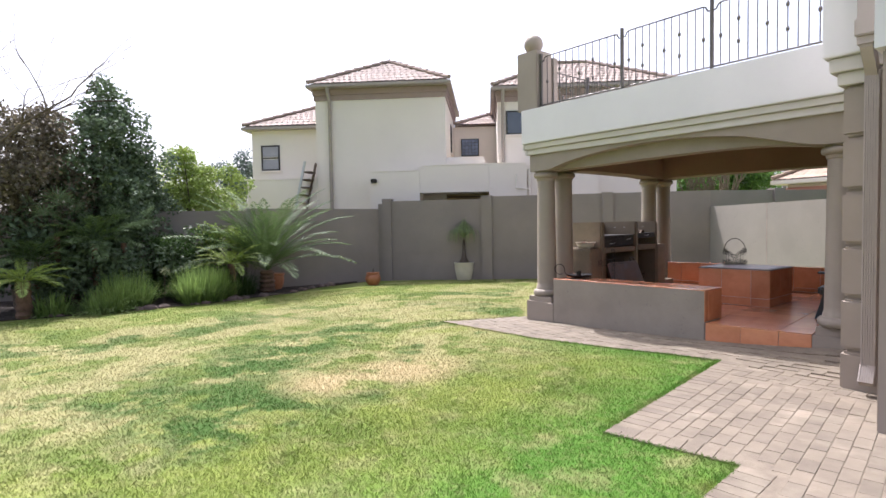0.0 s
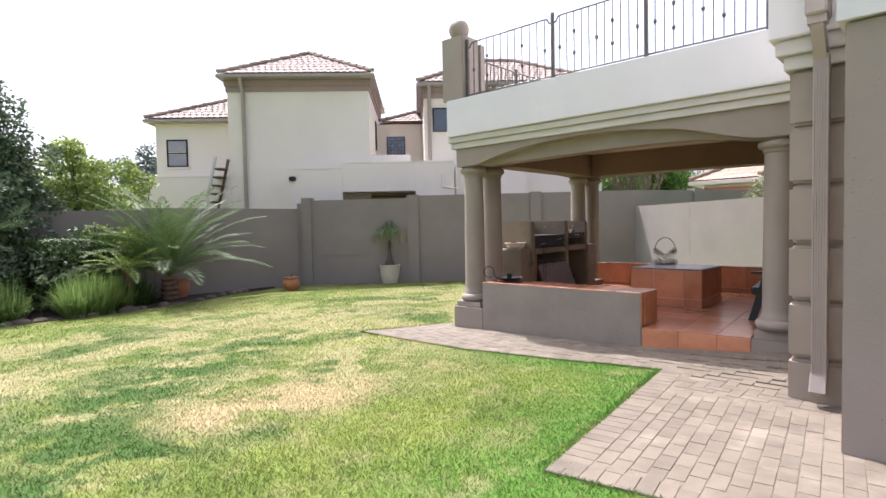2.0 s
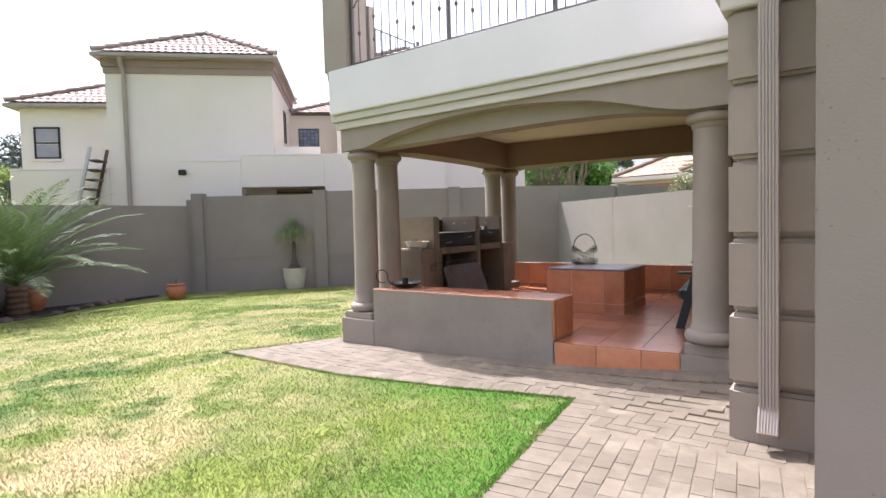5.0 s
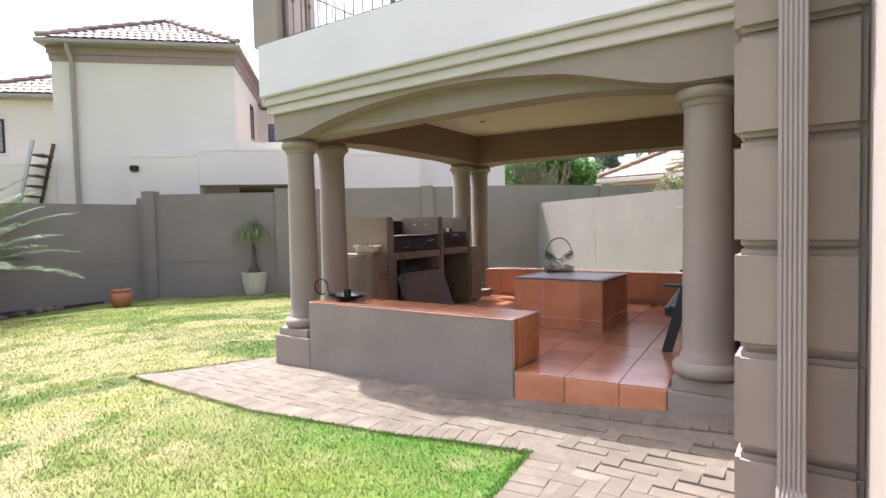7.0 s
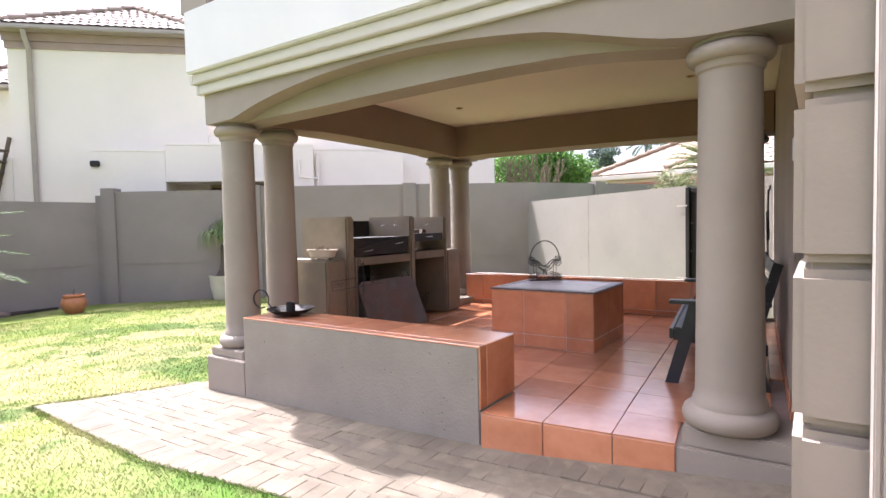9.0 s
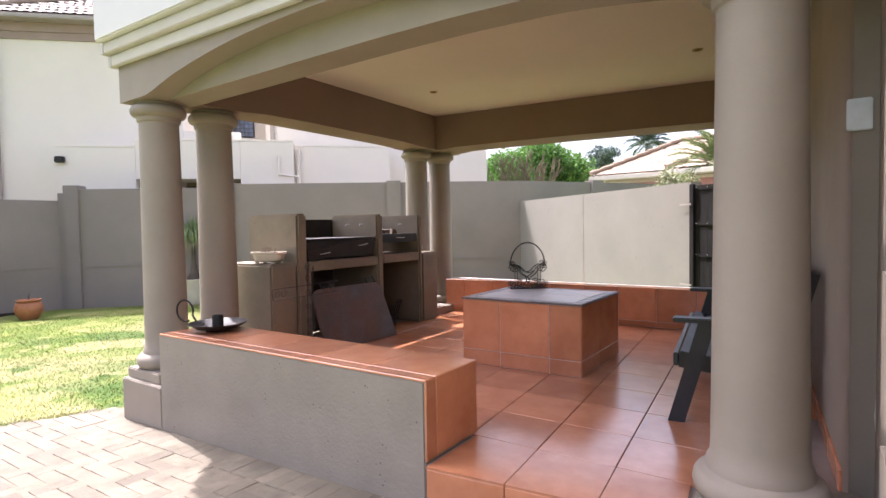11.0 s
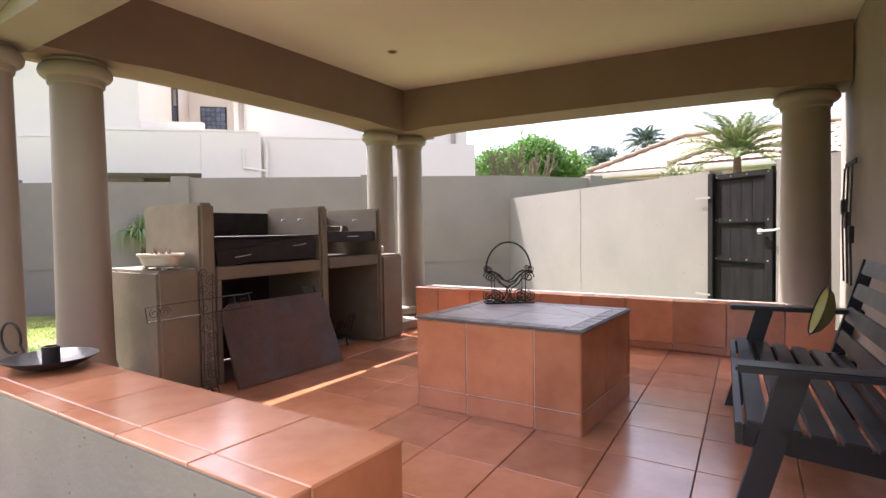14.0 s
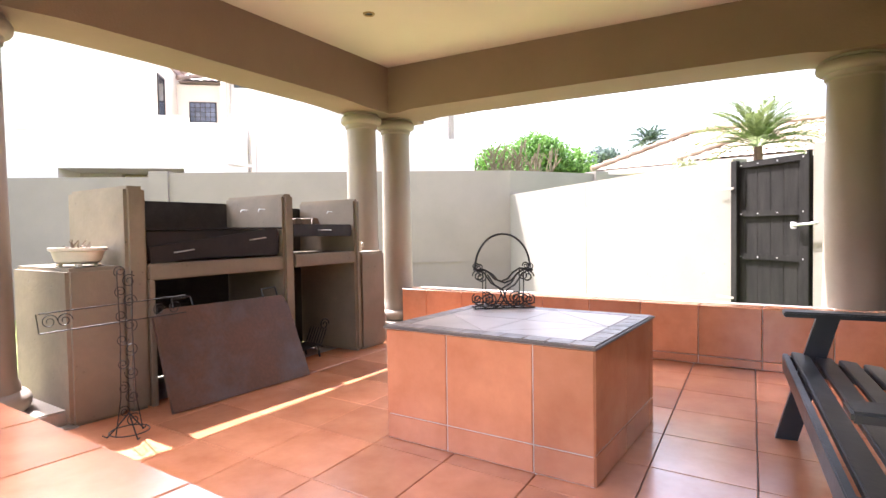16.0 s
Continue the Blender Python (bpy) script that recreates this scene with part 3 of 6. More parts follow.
# ---------------------------------------------------------------- neighbouring house
nh = thing("neighbour_house", "cream rendered two-storey house with tiled hip roofs behind the boundary wall", "house", NM)
HOUSE_WALLS = [(-0.27, 4.43, 0.0, 5.5, -1, 6.6), (-3.2, -0.275, 1.2, 5.5, -1, 5.45), (4.435, 6.3, 4.6, 9.5, -1, 5.9),
               (6.305, 12.5, 1.2, 6.0, -1, 6.6), (-2.9, -0.275, -0.02, 1.195, -1, 3.3), (1.9, 3.6, -1.0, -0.005, -1, 3.4),
               (5.95, 7.2, -1.0, 1.19, -1, 3.57), (3.605, 5.945, -1.0, 1.19, 2.64, 3.57), (3.605, 5.945, 0.2, 1.19, -1, 2.63),
               (7.205, 9.6, -0.7, 1.19, -1, 3.5), (9.605, 12.5, 0.3, 1.19, -1, 3.6), (4.44, 5.8, 0.0, 0.2, 3.575, 3.98)]
for w in HOUSE_WALLS:
    bm = bmesh.new()
    box(bm, *w)
    part("wall", bm, CREAM, nh)


def tiled_hip(parent, x0, x1, y0, y1, z, pitch, tile_w=0.21, course=0.34, mat_=None, lbl="", relief=0.75):
    """A hip roof: a closed shell under rows of curved tiles, one strip of rolls a course, and ridge caps."""
    bm = bmesh.new()
    h = hip_roof(bm, x0, x1, y0, y1, z, pitch)
    roof = part("roof", bm, mat_ or ROOF, parent, lbl)
    cx, cy = (x0 + x1) / 2, (y0 + y1) / 2
    w, d = x1 - x0, y1 - y0
    half = min(w, d) / 2
    verts, faces = [], []
    prof = [(0.0, 0.012), (0.25, 0.04), (0.5, 0.05), (0.75, 0.035), (1.0, 0.012)]
    for side in range(4):
        length = w if side % 2 == 0 else d
        for c in range(int(half / course) + 1):
            a0 = c * course
            a1 = min(a0 + course * 1.08, half - 0.001)
            if a1 - a0 < 0.05:
                continue
            m0 = a0 + course * 0.5
            n = int((length - 2 * m0) / tile_w)
            for k in range(n):
                s = -n * tile_w / 2 + k * tile_w
                base = len(verts)
                for (aa, lift) in ((a0, 0.03), (a1, 0.0)):
                    for f, hh in prof:
                        t = s + f * tile_w
                        zz = z + aa * pitch + hh + lift
                        p = {0: (cx + t, y0 + aa), 1: (x1 - aa, cy + t), 2: (cx - t, y1 - aa), 3: (x0 + aa, cy - t)}[side]
                        verts.append((p[0], p[1], z + aa * pitch + (hh + lift) * relief + 0.012))
                for q in range(4):
                    faces.append((base + q, base + q + 1, base + 6 + q, base + 5 + q))
    tl = raw("roof_tile", verts, faces, mat_ or ROOF, True)
    tl.parent = roof
    tagged(tl, kind="stuff")
    bm = bmesh.new()
    apex = [(cx, y0 + half), (cx, y1 - half)] if w < d else [(x0 + half, cy), (x1 - half, cy)]
    ends = [((x0, y0), apex[0]), ((x1, y0), apex[0] if w < d else apex[1]), ((x1, y1), apex[1]), ((x0, y1), apex[1] if w < d else apex[0]), (apex[0], apex[1])]
    for n, (p, q) in enumerate(ends):
        zp = z if n < 4 else z + half * pitch
        P, Q = Vector((*p, zp + 0.1)), Vector((*q, z + half * pitch + 0.1))
        steps = max(1, int((Q - P).length / 0.4))
        for k in range(steps):
            a, b = P.lerp(Q, k / steps), P.lerp(Q, (k + 1.1) / steps)
            tube(bm, [a + Vector((0, 0, 0.0)), b - Vector((0, 0, 0.03))], 0.08, 8, 0.85)
    rc = part("ridge_cap", bm, mat_ or ROOF, roof)
    tagged(rc, kind="stuff")
    return roof


tiled_hip(nh, -0.45, 4.62, -0.35, 5.8, 6.72, 0.56)
tiled_hip(nh, -3.45, 2.4, 0.95, 5.7, 5.5, 0.5)
tiled_hip(nh, 4.5, 9.0, 4.4, 9.7, 5.95, 0.45)
tiled_hip(nh, 6.1, 12.7, 0.9, 6.3, 6.72, 0.56)
for x0, x1, y0, y1, z0, z1 in ((-0.31, 4.47, -0.045, 5.54, 6.2, 6.38), (-0.35, 4.51, -0.085, 5.58, 6.385, 6.6), (6.26, 12.54, 1.155, 6.04, 6.2, 6.38), (6.22, 12.58, 1.115, 6.08, 6.385, 6.6)):
    bm = bmesh.new()
    box(bm, x0, x1, y0, y1, z0, z1)
    part("fascia_band", bm, TRIMP, nh, "mauve painted band under the eaves")
for x0, x1, y0, y1, z in ((-0.5, 4.67, -0.42, 5.85, 6.6), (-3.5, -0.3, 0.88, 5.7, 5.38), (6.05, 12.75, 0.83, 6.3, 6.6)):
    bm = bmesh.new()
    box(bm, x0, x1, y0, y1, z + 0.003, z + 0.118, 0.02)
    part("gutter", bm, GUTTER, nh)
for x, y in ((0.27, -0.08), (6.5, 1.1), (12.1, 1.1)):
    bm = bmesh.new()
    tube(bm, [(x, y - 0.25, 6.6), (x, y - 0.22, 6.45), (x, y, 6.15), (x, y, 0)], 0.065, 8)
    part("downpipe", bm, GUTTER, nh)
for x0, x1, y0, y1, z in ((-3.2, -0.28, -0.03, 0.06, 3.303), (1.9, 3.6, -1.006, -0.9, 3.403), (3.61, 5.94, -1.006, -0.9, 3.573), (5.945, 7.2, -1.006, -0.9, 3.573), (7.21, 9.6, -0.706, -0.6, 3.503)):
    bm = bmesh.new()
    box(bm, x0, x1, y0, y1, z, z + 0.06, 0.01)
    part("coping", bm, CREAM, nh)
bm = bmesh.new()
tube(bm, [(7.3, -0.8, 2.0), (7.3, -0.8, 3.2), (7.3, -0.8, 3.4)], 0.05, 8)
tube(bm, [(6.85, -1.05, 3.2), (6.85, -1.05, 2.75), (7.3, -0.95, 2.7)], 0.035, 8)
part("waste_pipe", bm, CREAM, nh)


def far_window(parent, a, z0, z1, b, panes=2, glass=GLASS_D, frame_m=FRAMEM, side=False, a1=None):
    """A window with frame, sill and panes; it stands proud of the wall plane b."""
    w = thing("window", "", "", None)
    w.parent = parent
    del_keys = [k for k in w.keys()]
    for k in del_keys:
        del w[k]
    m = Matrix.Identity(4)
    if side:
        m = Matrix.Translation((b, a, 0)) @ Matrix.Rotation(radians(90), 4, "Z")
    else:
        m = Matrix.Translation((a, b, 0))
    w.matrix_basis = m
    L = a1 - a
    bm = bmesh.new()
    for q in ((0, L, -0.03, 0.0, z0, z0 + 0.05), (0, L, -0.03, 0.0, z1 - 0.05, z1), (0, 0.05, -0.03, 0.0, z0 + 0.052, z1 - 0.052), (L - 0.05, L, -0.03, 0.0, z0 + 0.052, z1 - 0.052)):
        box(bm, *q)
    for k in range(1, panes):
        zc = z0 + (z1 - z0) * k / panes
        box(bm, 0.052, L - 0.052, -0.025, 0.0, zc - 0.02, zc + 0.02)
    part("frame", bm, frame_m, w)
    for k in range(panes):
        za, zb = z0 + (z1 - z0) * k / panes + 0.05, z0 + (z1 - z0) * (k + 1) / panes - 0.05
        bm = bmesh.new()
        box(bm, 0.052, L - 0.052, -0.012, -0.002, za, zb)
        part("pane", bm, glass, w)
    bm = bmesh.new()
    box(bm, -0.08, L + 0.08, -0.06, 0.0, z0 - 0.07, z0 - 0.003)
    part("sill", bm, CREAM, w)
    return w


far_window(nh, -2.83, 3.8, 4.8, 1.2, 2, CURTAIN, a1=-2.1)
far_window(nh, 6.62, 4.95, 5.85, 1.2, 1, GLASS_D, a1=7.5)
far_window(nh, 9.0, 4.4, 5.85, 1.2, 2, GLASS_D, a1=10.2)
far_window(nh, 2.7, 4.5, 5.7, 4.43, 1, GLASS_D, side=True, a1=3.3)
far_window(nh, 4.3, 1.6, 2.56, 0.2, 1, GLASS_D, WOODR, a1=5.8)
gb = thing("window", "", "", Matrix.Translation((4.8, 4.6, 4.62)))
for k in list(gb.keys()):
    del gb[k]
gb.parent = nh
bm = bmesh.new()
box(bm, -0.03, 0.75, -0.02, 0.0, -0.03, 0.75)
part("frame", bm, FRAMEM, gb)
one = None
for i in range(5):
    for j in range(5):
        if one is None:
            bm = bmesh.new()
            box(bm, 0.005, 0.135, -0.045, -0.022, 0.005, 0.135, 0.01)
            one = part("glass_block", bm, BLOCKG, gb)
        else:
            o = new("glass_block", one.data)
            o.parent = gb
            o.location = (0.144 * i, 0, 0.144 * j)
bm = bmesh.new()
box(bm, 3.61, 5.94, 0.18, 0.198, 1.0, 2.635)
part("recess_wall", bm, OCHRE, nh, "ochre painted recess wall")
vent = bmesh.new()
box(vent, 1.93, 2.13, -1.12, -1.002, 3.02, 3.17, 0.02)
part("wall_lamp", vent, FRAMEM, nh, "small dark wall lamp")

stair = thing("timber_stair", "steep weathered timber stair leaning on the cream house", "stair", NM @ pose(-0.75, -0.35, 0))
for x in (-0.32, 0.32):
    bm = bmesh.new()
    tube(bm, [(x * 0.3 - 0.25, x, 1.2), (x * 0.3 + 0.36, x, 3.9)], 0.05, 4)
    part("string", bm, WHITEM if x < 0 else WOODR, stair)
for k in range(9):
    f = k / 9
    bm = bmesh.new()
    box(bm, -0.14, 0.14, -0.3, 0.3, -0.02, 0.02)
    part("tread", bm, WOODR, stair, at=pose(-0.22 + 0.6 * f, 0, 1.3 + 2.5 * f, 0, 0, 0))

# far house to the north
RM = Matrix.Translation((-1.95, 16.4, 0)) @ Matrix.Rotation(radians(-4), 4, "Z")
rh = thing("far_house", "pink and cream single-storey house with pale tiled hip roof", "house", RM)
bm = bmesh.new()
box(bm, 0.4, 11.0, 0.4, 4.4, -0.5, 2.8)
box(bm, 3.0, 10.6, 0.1, 0.396, -0.5, 2.8)
part("wall", bm, CREAM, rh)
bm = bmesh.new()
box(bm, 0.36, 11.04, 0.36, 0.397, 2.45, 2.7)
box(bm, 2.96, 10.6, 0.06, 0.097, 2.45, 2.7)
part("wall_band", bm, mat("pink_band", (0.45, 0.22, 0.19), 0.8, var=0.05), rh, "dull pink painted band")
ROOFP = mat("pale_roof_tile", (0.37, 0.27, 0.19), 0.85, var=0.12, scale=2, fine=30, bump=0.3, island=0.1)
tiled_hip(rh, 0.0, 11.5, 0.0, 4.7, 2.98, 0.5, mat_=ROOFP, relief=0.45)
tiled_hip(rh, 2.6, 11.0, -0.35, 4.1, 2.99, 0.48, mat_=ROOFP, relief=0.7)
bm = bmesh.new()
box(bm, -0.04, 11.54, -0.04, 4.74, 2.82, 2.972, 0.02)
box(bm, 2.56, 11.04, -0.39, -0.044, 2.83, 2.982, 0.02)
part("gutter", bm, CREAM, rh)

# gate
g0, g1 = Vector((3.07, 6.0, 0)), Vector((3.735, 5.485, 0))
GM = Matrix.Translation(g0) @ Matrix.Rotation(math.atan2(g1.y - g0.y, g1.x - g0.x), 4, "Z")
GL = (g1 - g0).length
gate = thing("gate", "closed dark weathered timber gate in the pale side wall", "gate", GM)
n = 6
for k in range(n):
    bm = bmesh.new()
    box(bm, GL * k / n + 0.0006, GL * (k + 1) / n - 0.0006, 0.03, 0.055, 0.02, 1.82, 0.0015)
    part("board", bm, GATEM, gate)
for z in (0.3, 0.92, 1.34, 1.82):
    bm = bmesh.new()
    box(bm, 0.08, GL - 0.08, 0.012, 0.029, z - 0.03, z + 0.03, 0.004)
    part("ledge", bm, GATEM, gate)
for a, w_ in ((0.0, 0.075), (GL - 0.03, 0.03)):
    bm = bmesh.new()
    box(bm, a, a + w_, -0.015, 0.028, 0.0, 1.87, 0.004)
    part("post", bm, GATEM, gate)
bm = bmesh.new()
box(bm, GL - 0.1, GL - 0.034, 0.0, 0.028, 0.02, 1.84, 0.004)
part("stile", bm, GATEM, gate)
for z in (0.3, 0.92, 1.34, 1.82):
    for a in (0.1, GL * 0.35, GL * 0.6, GL - 0.07):
        bm = bmesh.new()
        box(bm, a, a + 0.009, 0.006 if a < GL - 0.1 else -0.006, 0.0118 if a < GL - 0.1 else -0.0002, z - 0.005, z + 0.005)
        part("stud", bm, WHITEM, gate, "dull steel rivet")
bm = bmesh.new()
tube(bm, [(GL - 0.14, -0.05, 1.22), (GL + 0.02, -0.05, 1.23), (GL + 0.1, -0.045, 1.24)], 0.012, 8)
box(bm, GL - 0.16, GL - 0.11, -0.04, -0.018, 1.19, 1.25, 0.004)
part("bolt", bm, WHITEM, gate, "steel slide bolt and padlock")
for z in (0.5, 1.6):
    bm = bmesh.new()
    box(bm, -0.17, 0.05, -0.03, -0.022, z - 0.012, z + 0.012, 0.003)
    part("hinge", bm, GUTTER, gate, "dull steel strap hinge")

# ---------------------------------------------------------------- railing, pier, ball
pier = thing("pier", "square taupe rendered pier with a stone ball on the parapet", "pier", pose(0.0, 0.0, 3.33))
bm = bmesh.new()
box(bm, -0.08, 0.33, -0.08, 0.3, 0.0, 0.93, 0.01)
box(bm, 0.1, 0.36, 0.304, 0.42, 0.0, 0.86, 0.01)
part("shaft", bm, PLASTER, pier)
bm = bmesh.new()
bmesh.ops.create_uvsphere(bm, u_segments=28, v_segments=16, radius=0.155, matrix=Matrix.Translation((0.12, 0.1, 1.08)))
part("ball", bm, PLASTER, pier)
bm = bmesh.new()
lathe(bm, [(0.1, 0.92), (0.1, 0.95), (0.06, 0.97)], 20, (0.12, 0.1))
part("neck", bm, PLASTER, pier)

RAIL_BAR = None


def rail_bay(start, end, bars, name_m, sag=True):
    """One bay of railing from post to post, with a top rail that dips at its ends."""
    s, e = Vector(start), Vector(end)
    rail = thing("railing", "grey painted steel balcony railing with knobbed bars on the parapet", "railing", pose(*start), "balcony railing bays")
    d = e - s
    bm = bmesh.new()
    box(bm, -0.02, 0.02, -0.02, 0.02, -0.03, 0.86, 0.004)
    part("post", bm, RAILM, rail)
    bm = bmesh.new()
    u = d.normalized()
    top = [Vector((0, 0, 0.86)) + u * 0.02, Vector((0, 0, 0.80)) + u * 0.05, Vector((0, 0, 0.775)) + u * 0.09]
    L = d.length
    pts = [u * 0.02 + Vector((0, 0, 0.73)), u * 0.05 + Vector((0, 0, 0.735)), u * 0.08 + Vector((0, 0, 0.79)), u * 0.12 + Vector((0, 0, 0.8))]
    pts += [u * (0.12 + (L - 0.24) * k / 6) + Vector((0, 0, 0.8)) for k in range(1, 7)]
    pts += [u * (L - 0.08) + Vector((0, 0, 0.79)), u * (L - 0.05) + Vector((0, 0, 0.735)), u * (L - 0.02) + Vector((0, 0, 0.73))]
    tube(bm, pts, 0.011, 6)
    part("top_rail", bm, RAILM, rail)
    bm = bmesh.new()
    tube(bm, [u * 0.02 + Vector((0, 0, 0.05)), u * (L - 0.02) + Vector((0, 0, 0.05))], 0.011, 6)
    part("bottom_rail", bm, RAILM, rail)
    for k in range(bars):
        p = u * (L * (k + 1) / (bars + 1))
        bm = bmesh.new()
        tube(bm, [p + Vector((0, 0, 0.05)), p + Vector((0, 0, 0.79))], 0.007, 6)
        kk = k % 5
        knobs = {2: (0.28, 0.55), 0: (0.4,)}.get(kk, ())
        for z in knobs:
            lathe(bm, [(0.007, z - 0.03), (0.02, z - 0.012), (0.02, z + 0.012), (0.007, z + 0.03)], 8, (p.x, p.y))
        part("bar", bm, RAILM, rail)
    return rail


rail_bay((0.36, 0.0, 3.33), (1.8, 0.0, 3.33), 11, "")
rail_bay((1.8, 0.0, 3.33), (3.03, 0.0, 3.33), 11, "")
rail_bay((3.03, 0.0, 3.33), (4.27, 0.0, 3.33), 11, "")
rail_bay((4.27, 0.0, 3.33), (4.52, 0.0, 3.33), 2, "")
for k in range(3):
    rail_bay((-0.04, 0.44 + 1.38 * k, 3.33), (-0.04, 0.44 + 1.38 * (k + 1), 3.33), 12, "")
for k in range(3):
    rail_bay((0.1 + 1.4 * k, 4.62, 3.33), (0.1 + 1.4 * (k + 1), 4.62, 3.33), 12, "")

# downpipe on the quoined wall
dp = thing("downpipe", "cream painted ribbed square rainwater pipe down the quoined wall", "downpipe", pose(4.885, -1.185, 0))
bm = bmesh.new()
prof = [(-0.055, -0.05), (0.055, -0.05), (0.055, 0.05), (-0.055, 0.05)]
box(bm, -0.052, 0.052, -0.05, 0.05, 0.2, 2.72)
for k in range(6):
    x = -0.043 + 0.0172 * k
    rib = bmesh.new()
    box(rib, x - 0.005, x + 0.005, -0.057, -0.0505, 0.2, 2.72)
    part("rib", rib, GUTTER, dp)
part("pipe", bm, GUTTER, dp)
bm = bmesh.new()
m = Matrix.Translation((0, -0.03, 0.16)) @ Matrix.Rotation(radians(-28), 4, "X")
box(bm, -0.056, 0.056, -0.055, 0.045, -0.09, 0.07, 0.003, m)
shoe = part("shoe", bm, GUTTER, dp)
for k in range(7):
    bm = bmesh.new()
    box(bm, -0.05 + 0.0155 * k, -0.043 + 0.0155 * k, -0.061, -0.0555, -0.09, 0.07, 0, m)
    part("rib", bm, GUTTER, shoe)
bm = bmesh.new()
box(bm, -0.07, 0.07, -0.3, 0.05, 2.96, 3.1, 0.01)
box(bm, -0.06, 0.06, -0.26, -0.14, 2.9, 6.0)
tube(bm, [(0, -0.2, 3.0), (0, -0.2, 2.9), (0, -0.02, 2.7)], 0.06, 4)
part("swan_neck", bm, GUTTER, dp)
# downlights
for x, y in ((1.03, 2.87), (1.1, 1.52), (3.65, 3.07), (3.6, 1.6)):
    dl = thing("downlight", "small brass recessed downlight in the ceiling, unlit", "downlight", pose(x, y, 2.83), "patio downlights")
    bm = bmesh.new()
    lathe(bm, [(0.028, -0.001), (0.03, -0.008), (0.04, -0.009), (0.045, -0.001)], 20)
    part("ring", bm, mat("brass", (0.4, 0.26, 0.1), 0.35, 0.9, var=0.1) if "brass" not in bpy.data.materials else bpy.data.materials["brass"], dl)
    bm = bmesh.new()
    lathe(bm, [(0.0275, -0.0005), (0.02, -0.004)], 16)
    part("bulb", bm, GLASS_D, dl)

# ---------------------------------------------------------------- table
TM = Matrix(((1, 0, 0, 2.04), (0, 1, 0, 1.80), (0, 0, 1, 0), (0, 0, 0, 1)))
tb = thing("tiled_table", "built-in block table clad in terracotta tiles with dark patterned top", "table", TM)
TW, TD = 1.035, 0.9
bm = bmesh.new()
box(bm, 0.01 - 0.007, TW - 0.003, 0.003, TD - 0.003, FLOOR - 0.01, 0.748)
part("core", bm, GROUTL, tb)


def face_tiles(parent, origin, u, v, us, vs, normal, material, t=0.012, gap=0.005, name="tile"):
    """Tiles set on a plane: us and vs are the grout lines along u and v."""
    made = {}
    u, v, nrm, o = Vector(u), Vector(v), Vector(normal), Vector(origin)
    for a0, a1 in zip(us, us[1:]):
        for b0, b1 in zip(vs, vs[1:]):
            key = (round(a1 - a0, 3), round(b1 - b0, 3))
            if key not in made:
                bm = bmesh.new()
                w, h = a1 - a0 - gap, b1 - b0 - gap
                box(bm, 0, w, 0, h, 0, t, 0.0)
                top = [e for e in bm.edges if all(x.co.z > t - 1e-6 for x in e.verts)]
                bmesh.ops.bevel(bm, geom=top, offset=0.0035, segments=1, affect="EDGES")
                made[key] = finish(name, bm, material, False)
            ob = new(name, made[key])
            ob.parent = parent
            ob.matrix_basis = Matrix.Translation(o + u * (a0 + gap / 2) + v * (b0 + gap / 2)) @ Matrix((u, v, nrm)).transposed().to_4x4()


H = 0.747 - FLOOR
face_tiles(tb, (0, 0.01, FLOOR), (1, 0, 0), (0, 0, 1), [0, 0.35, 0.775, TW], [0, 0.12, H], (0, -1, 0), TILE)
face_tiles(tb, (TW - 0.01, 0, FLOOR), (0, 1, 0), (0, 0, 1), [0, 0.41, 0.82, TD], [0, 0.125, H], (1, 0, 0), TILE)
face_tiles(tb, (0.01, TD, FLOOR), (0, -1, 0), (0, 0, 1), [0, 0.41, 0.82, TD], [0, 0.125, H], (-1, 0, 0), TILE)
face_tiles(tb, (TW, TD - 0.01, FLOOR), (-1, 0, 0), (0, 0, 1), [0, 0.41, 0.82, TW], [0, 0.125, H], (0, 1, 0), TILE)
bm = bmesh.new()
box(bm, -0.012, TW + 0.012, -0.012, TD + 0.012, 0.7485, 0.7585, 0.003)
top = part("tabletop", bm, mat("dark_table_edge", (0.17, 0.13, 0.11), 0.5, var=0.15), tb)


def poly_tile(pts, parent, z0, z1, material, name="tile", shrink=0.003):
    c = sum((Vector(p) for p in pts), Vector((0, 0))) / len(pts)
    q = []
    n = len(pts)
    for i in range(n):
        p, a, b = Vector(pts[i]), Vector(pts[i - 1]), Vector(pts[(i + 1) % n])
        d = ((a - p).normalized() + (b - p).normalized())
        q.append(p + d * shrink)
    bm = bmesh.new()
    prism(bm, [(p.x, p.y) for p in q], z0, z1, "z")
    return part(name, bm, material, parent, smooth=False)


B = 0.085
cx, cy = TW / 2, TD / 2
inner = [(B, B), (TW - B, B), (TW - B, TD - B), (B, TD - B)]
star = [(cx - 0.02, B), (TW - B, cy), (cx + 0.02, TD - B), (B, cy)]
for k in range(4):
    poly_tile([star[k - 1], inner[k], star[k]], top, 0.759, 0.764, TABLETOP)
poly_tile([star[0], star[1], (cx, cy)], top, 0.759, 0.764, TABLETOP)
poly_tile([star[1], star[2], (cx, cy)], top, 0.759, 0.764, TABLETOP)
poly_tile([star[2], star[3], (cx, cy)], top, 0.759, 0.764, TABLETOP)
poly_tile([star[3], star[0], (cx, cy)], top, 0.759, 0.764, TABLETOP)
edge_m = mat("table_border_tile", (0.36, 0.28, 0.25), 0.4, var=0.25, scale=14, fine=60, rand=0.2)
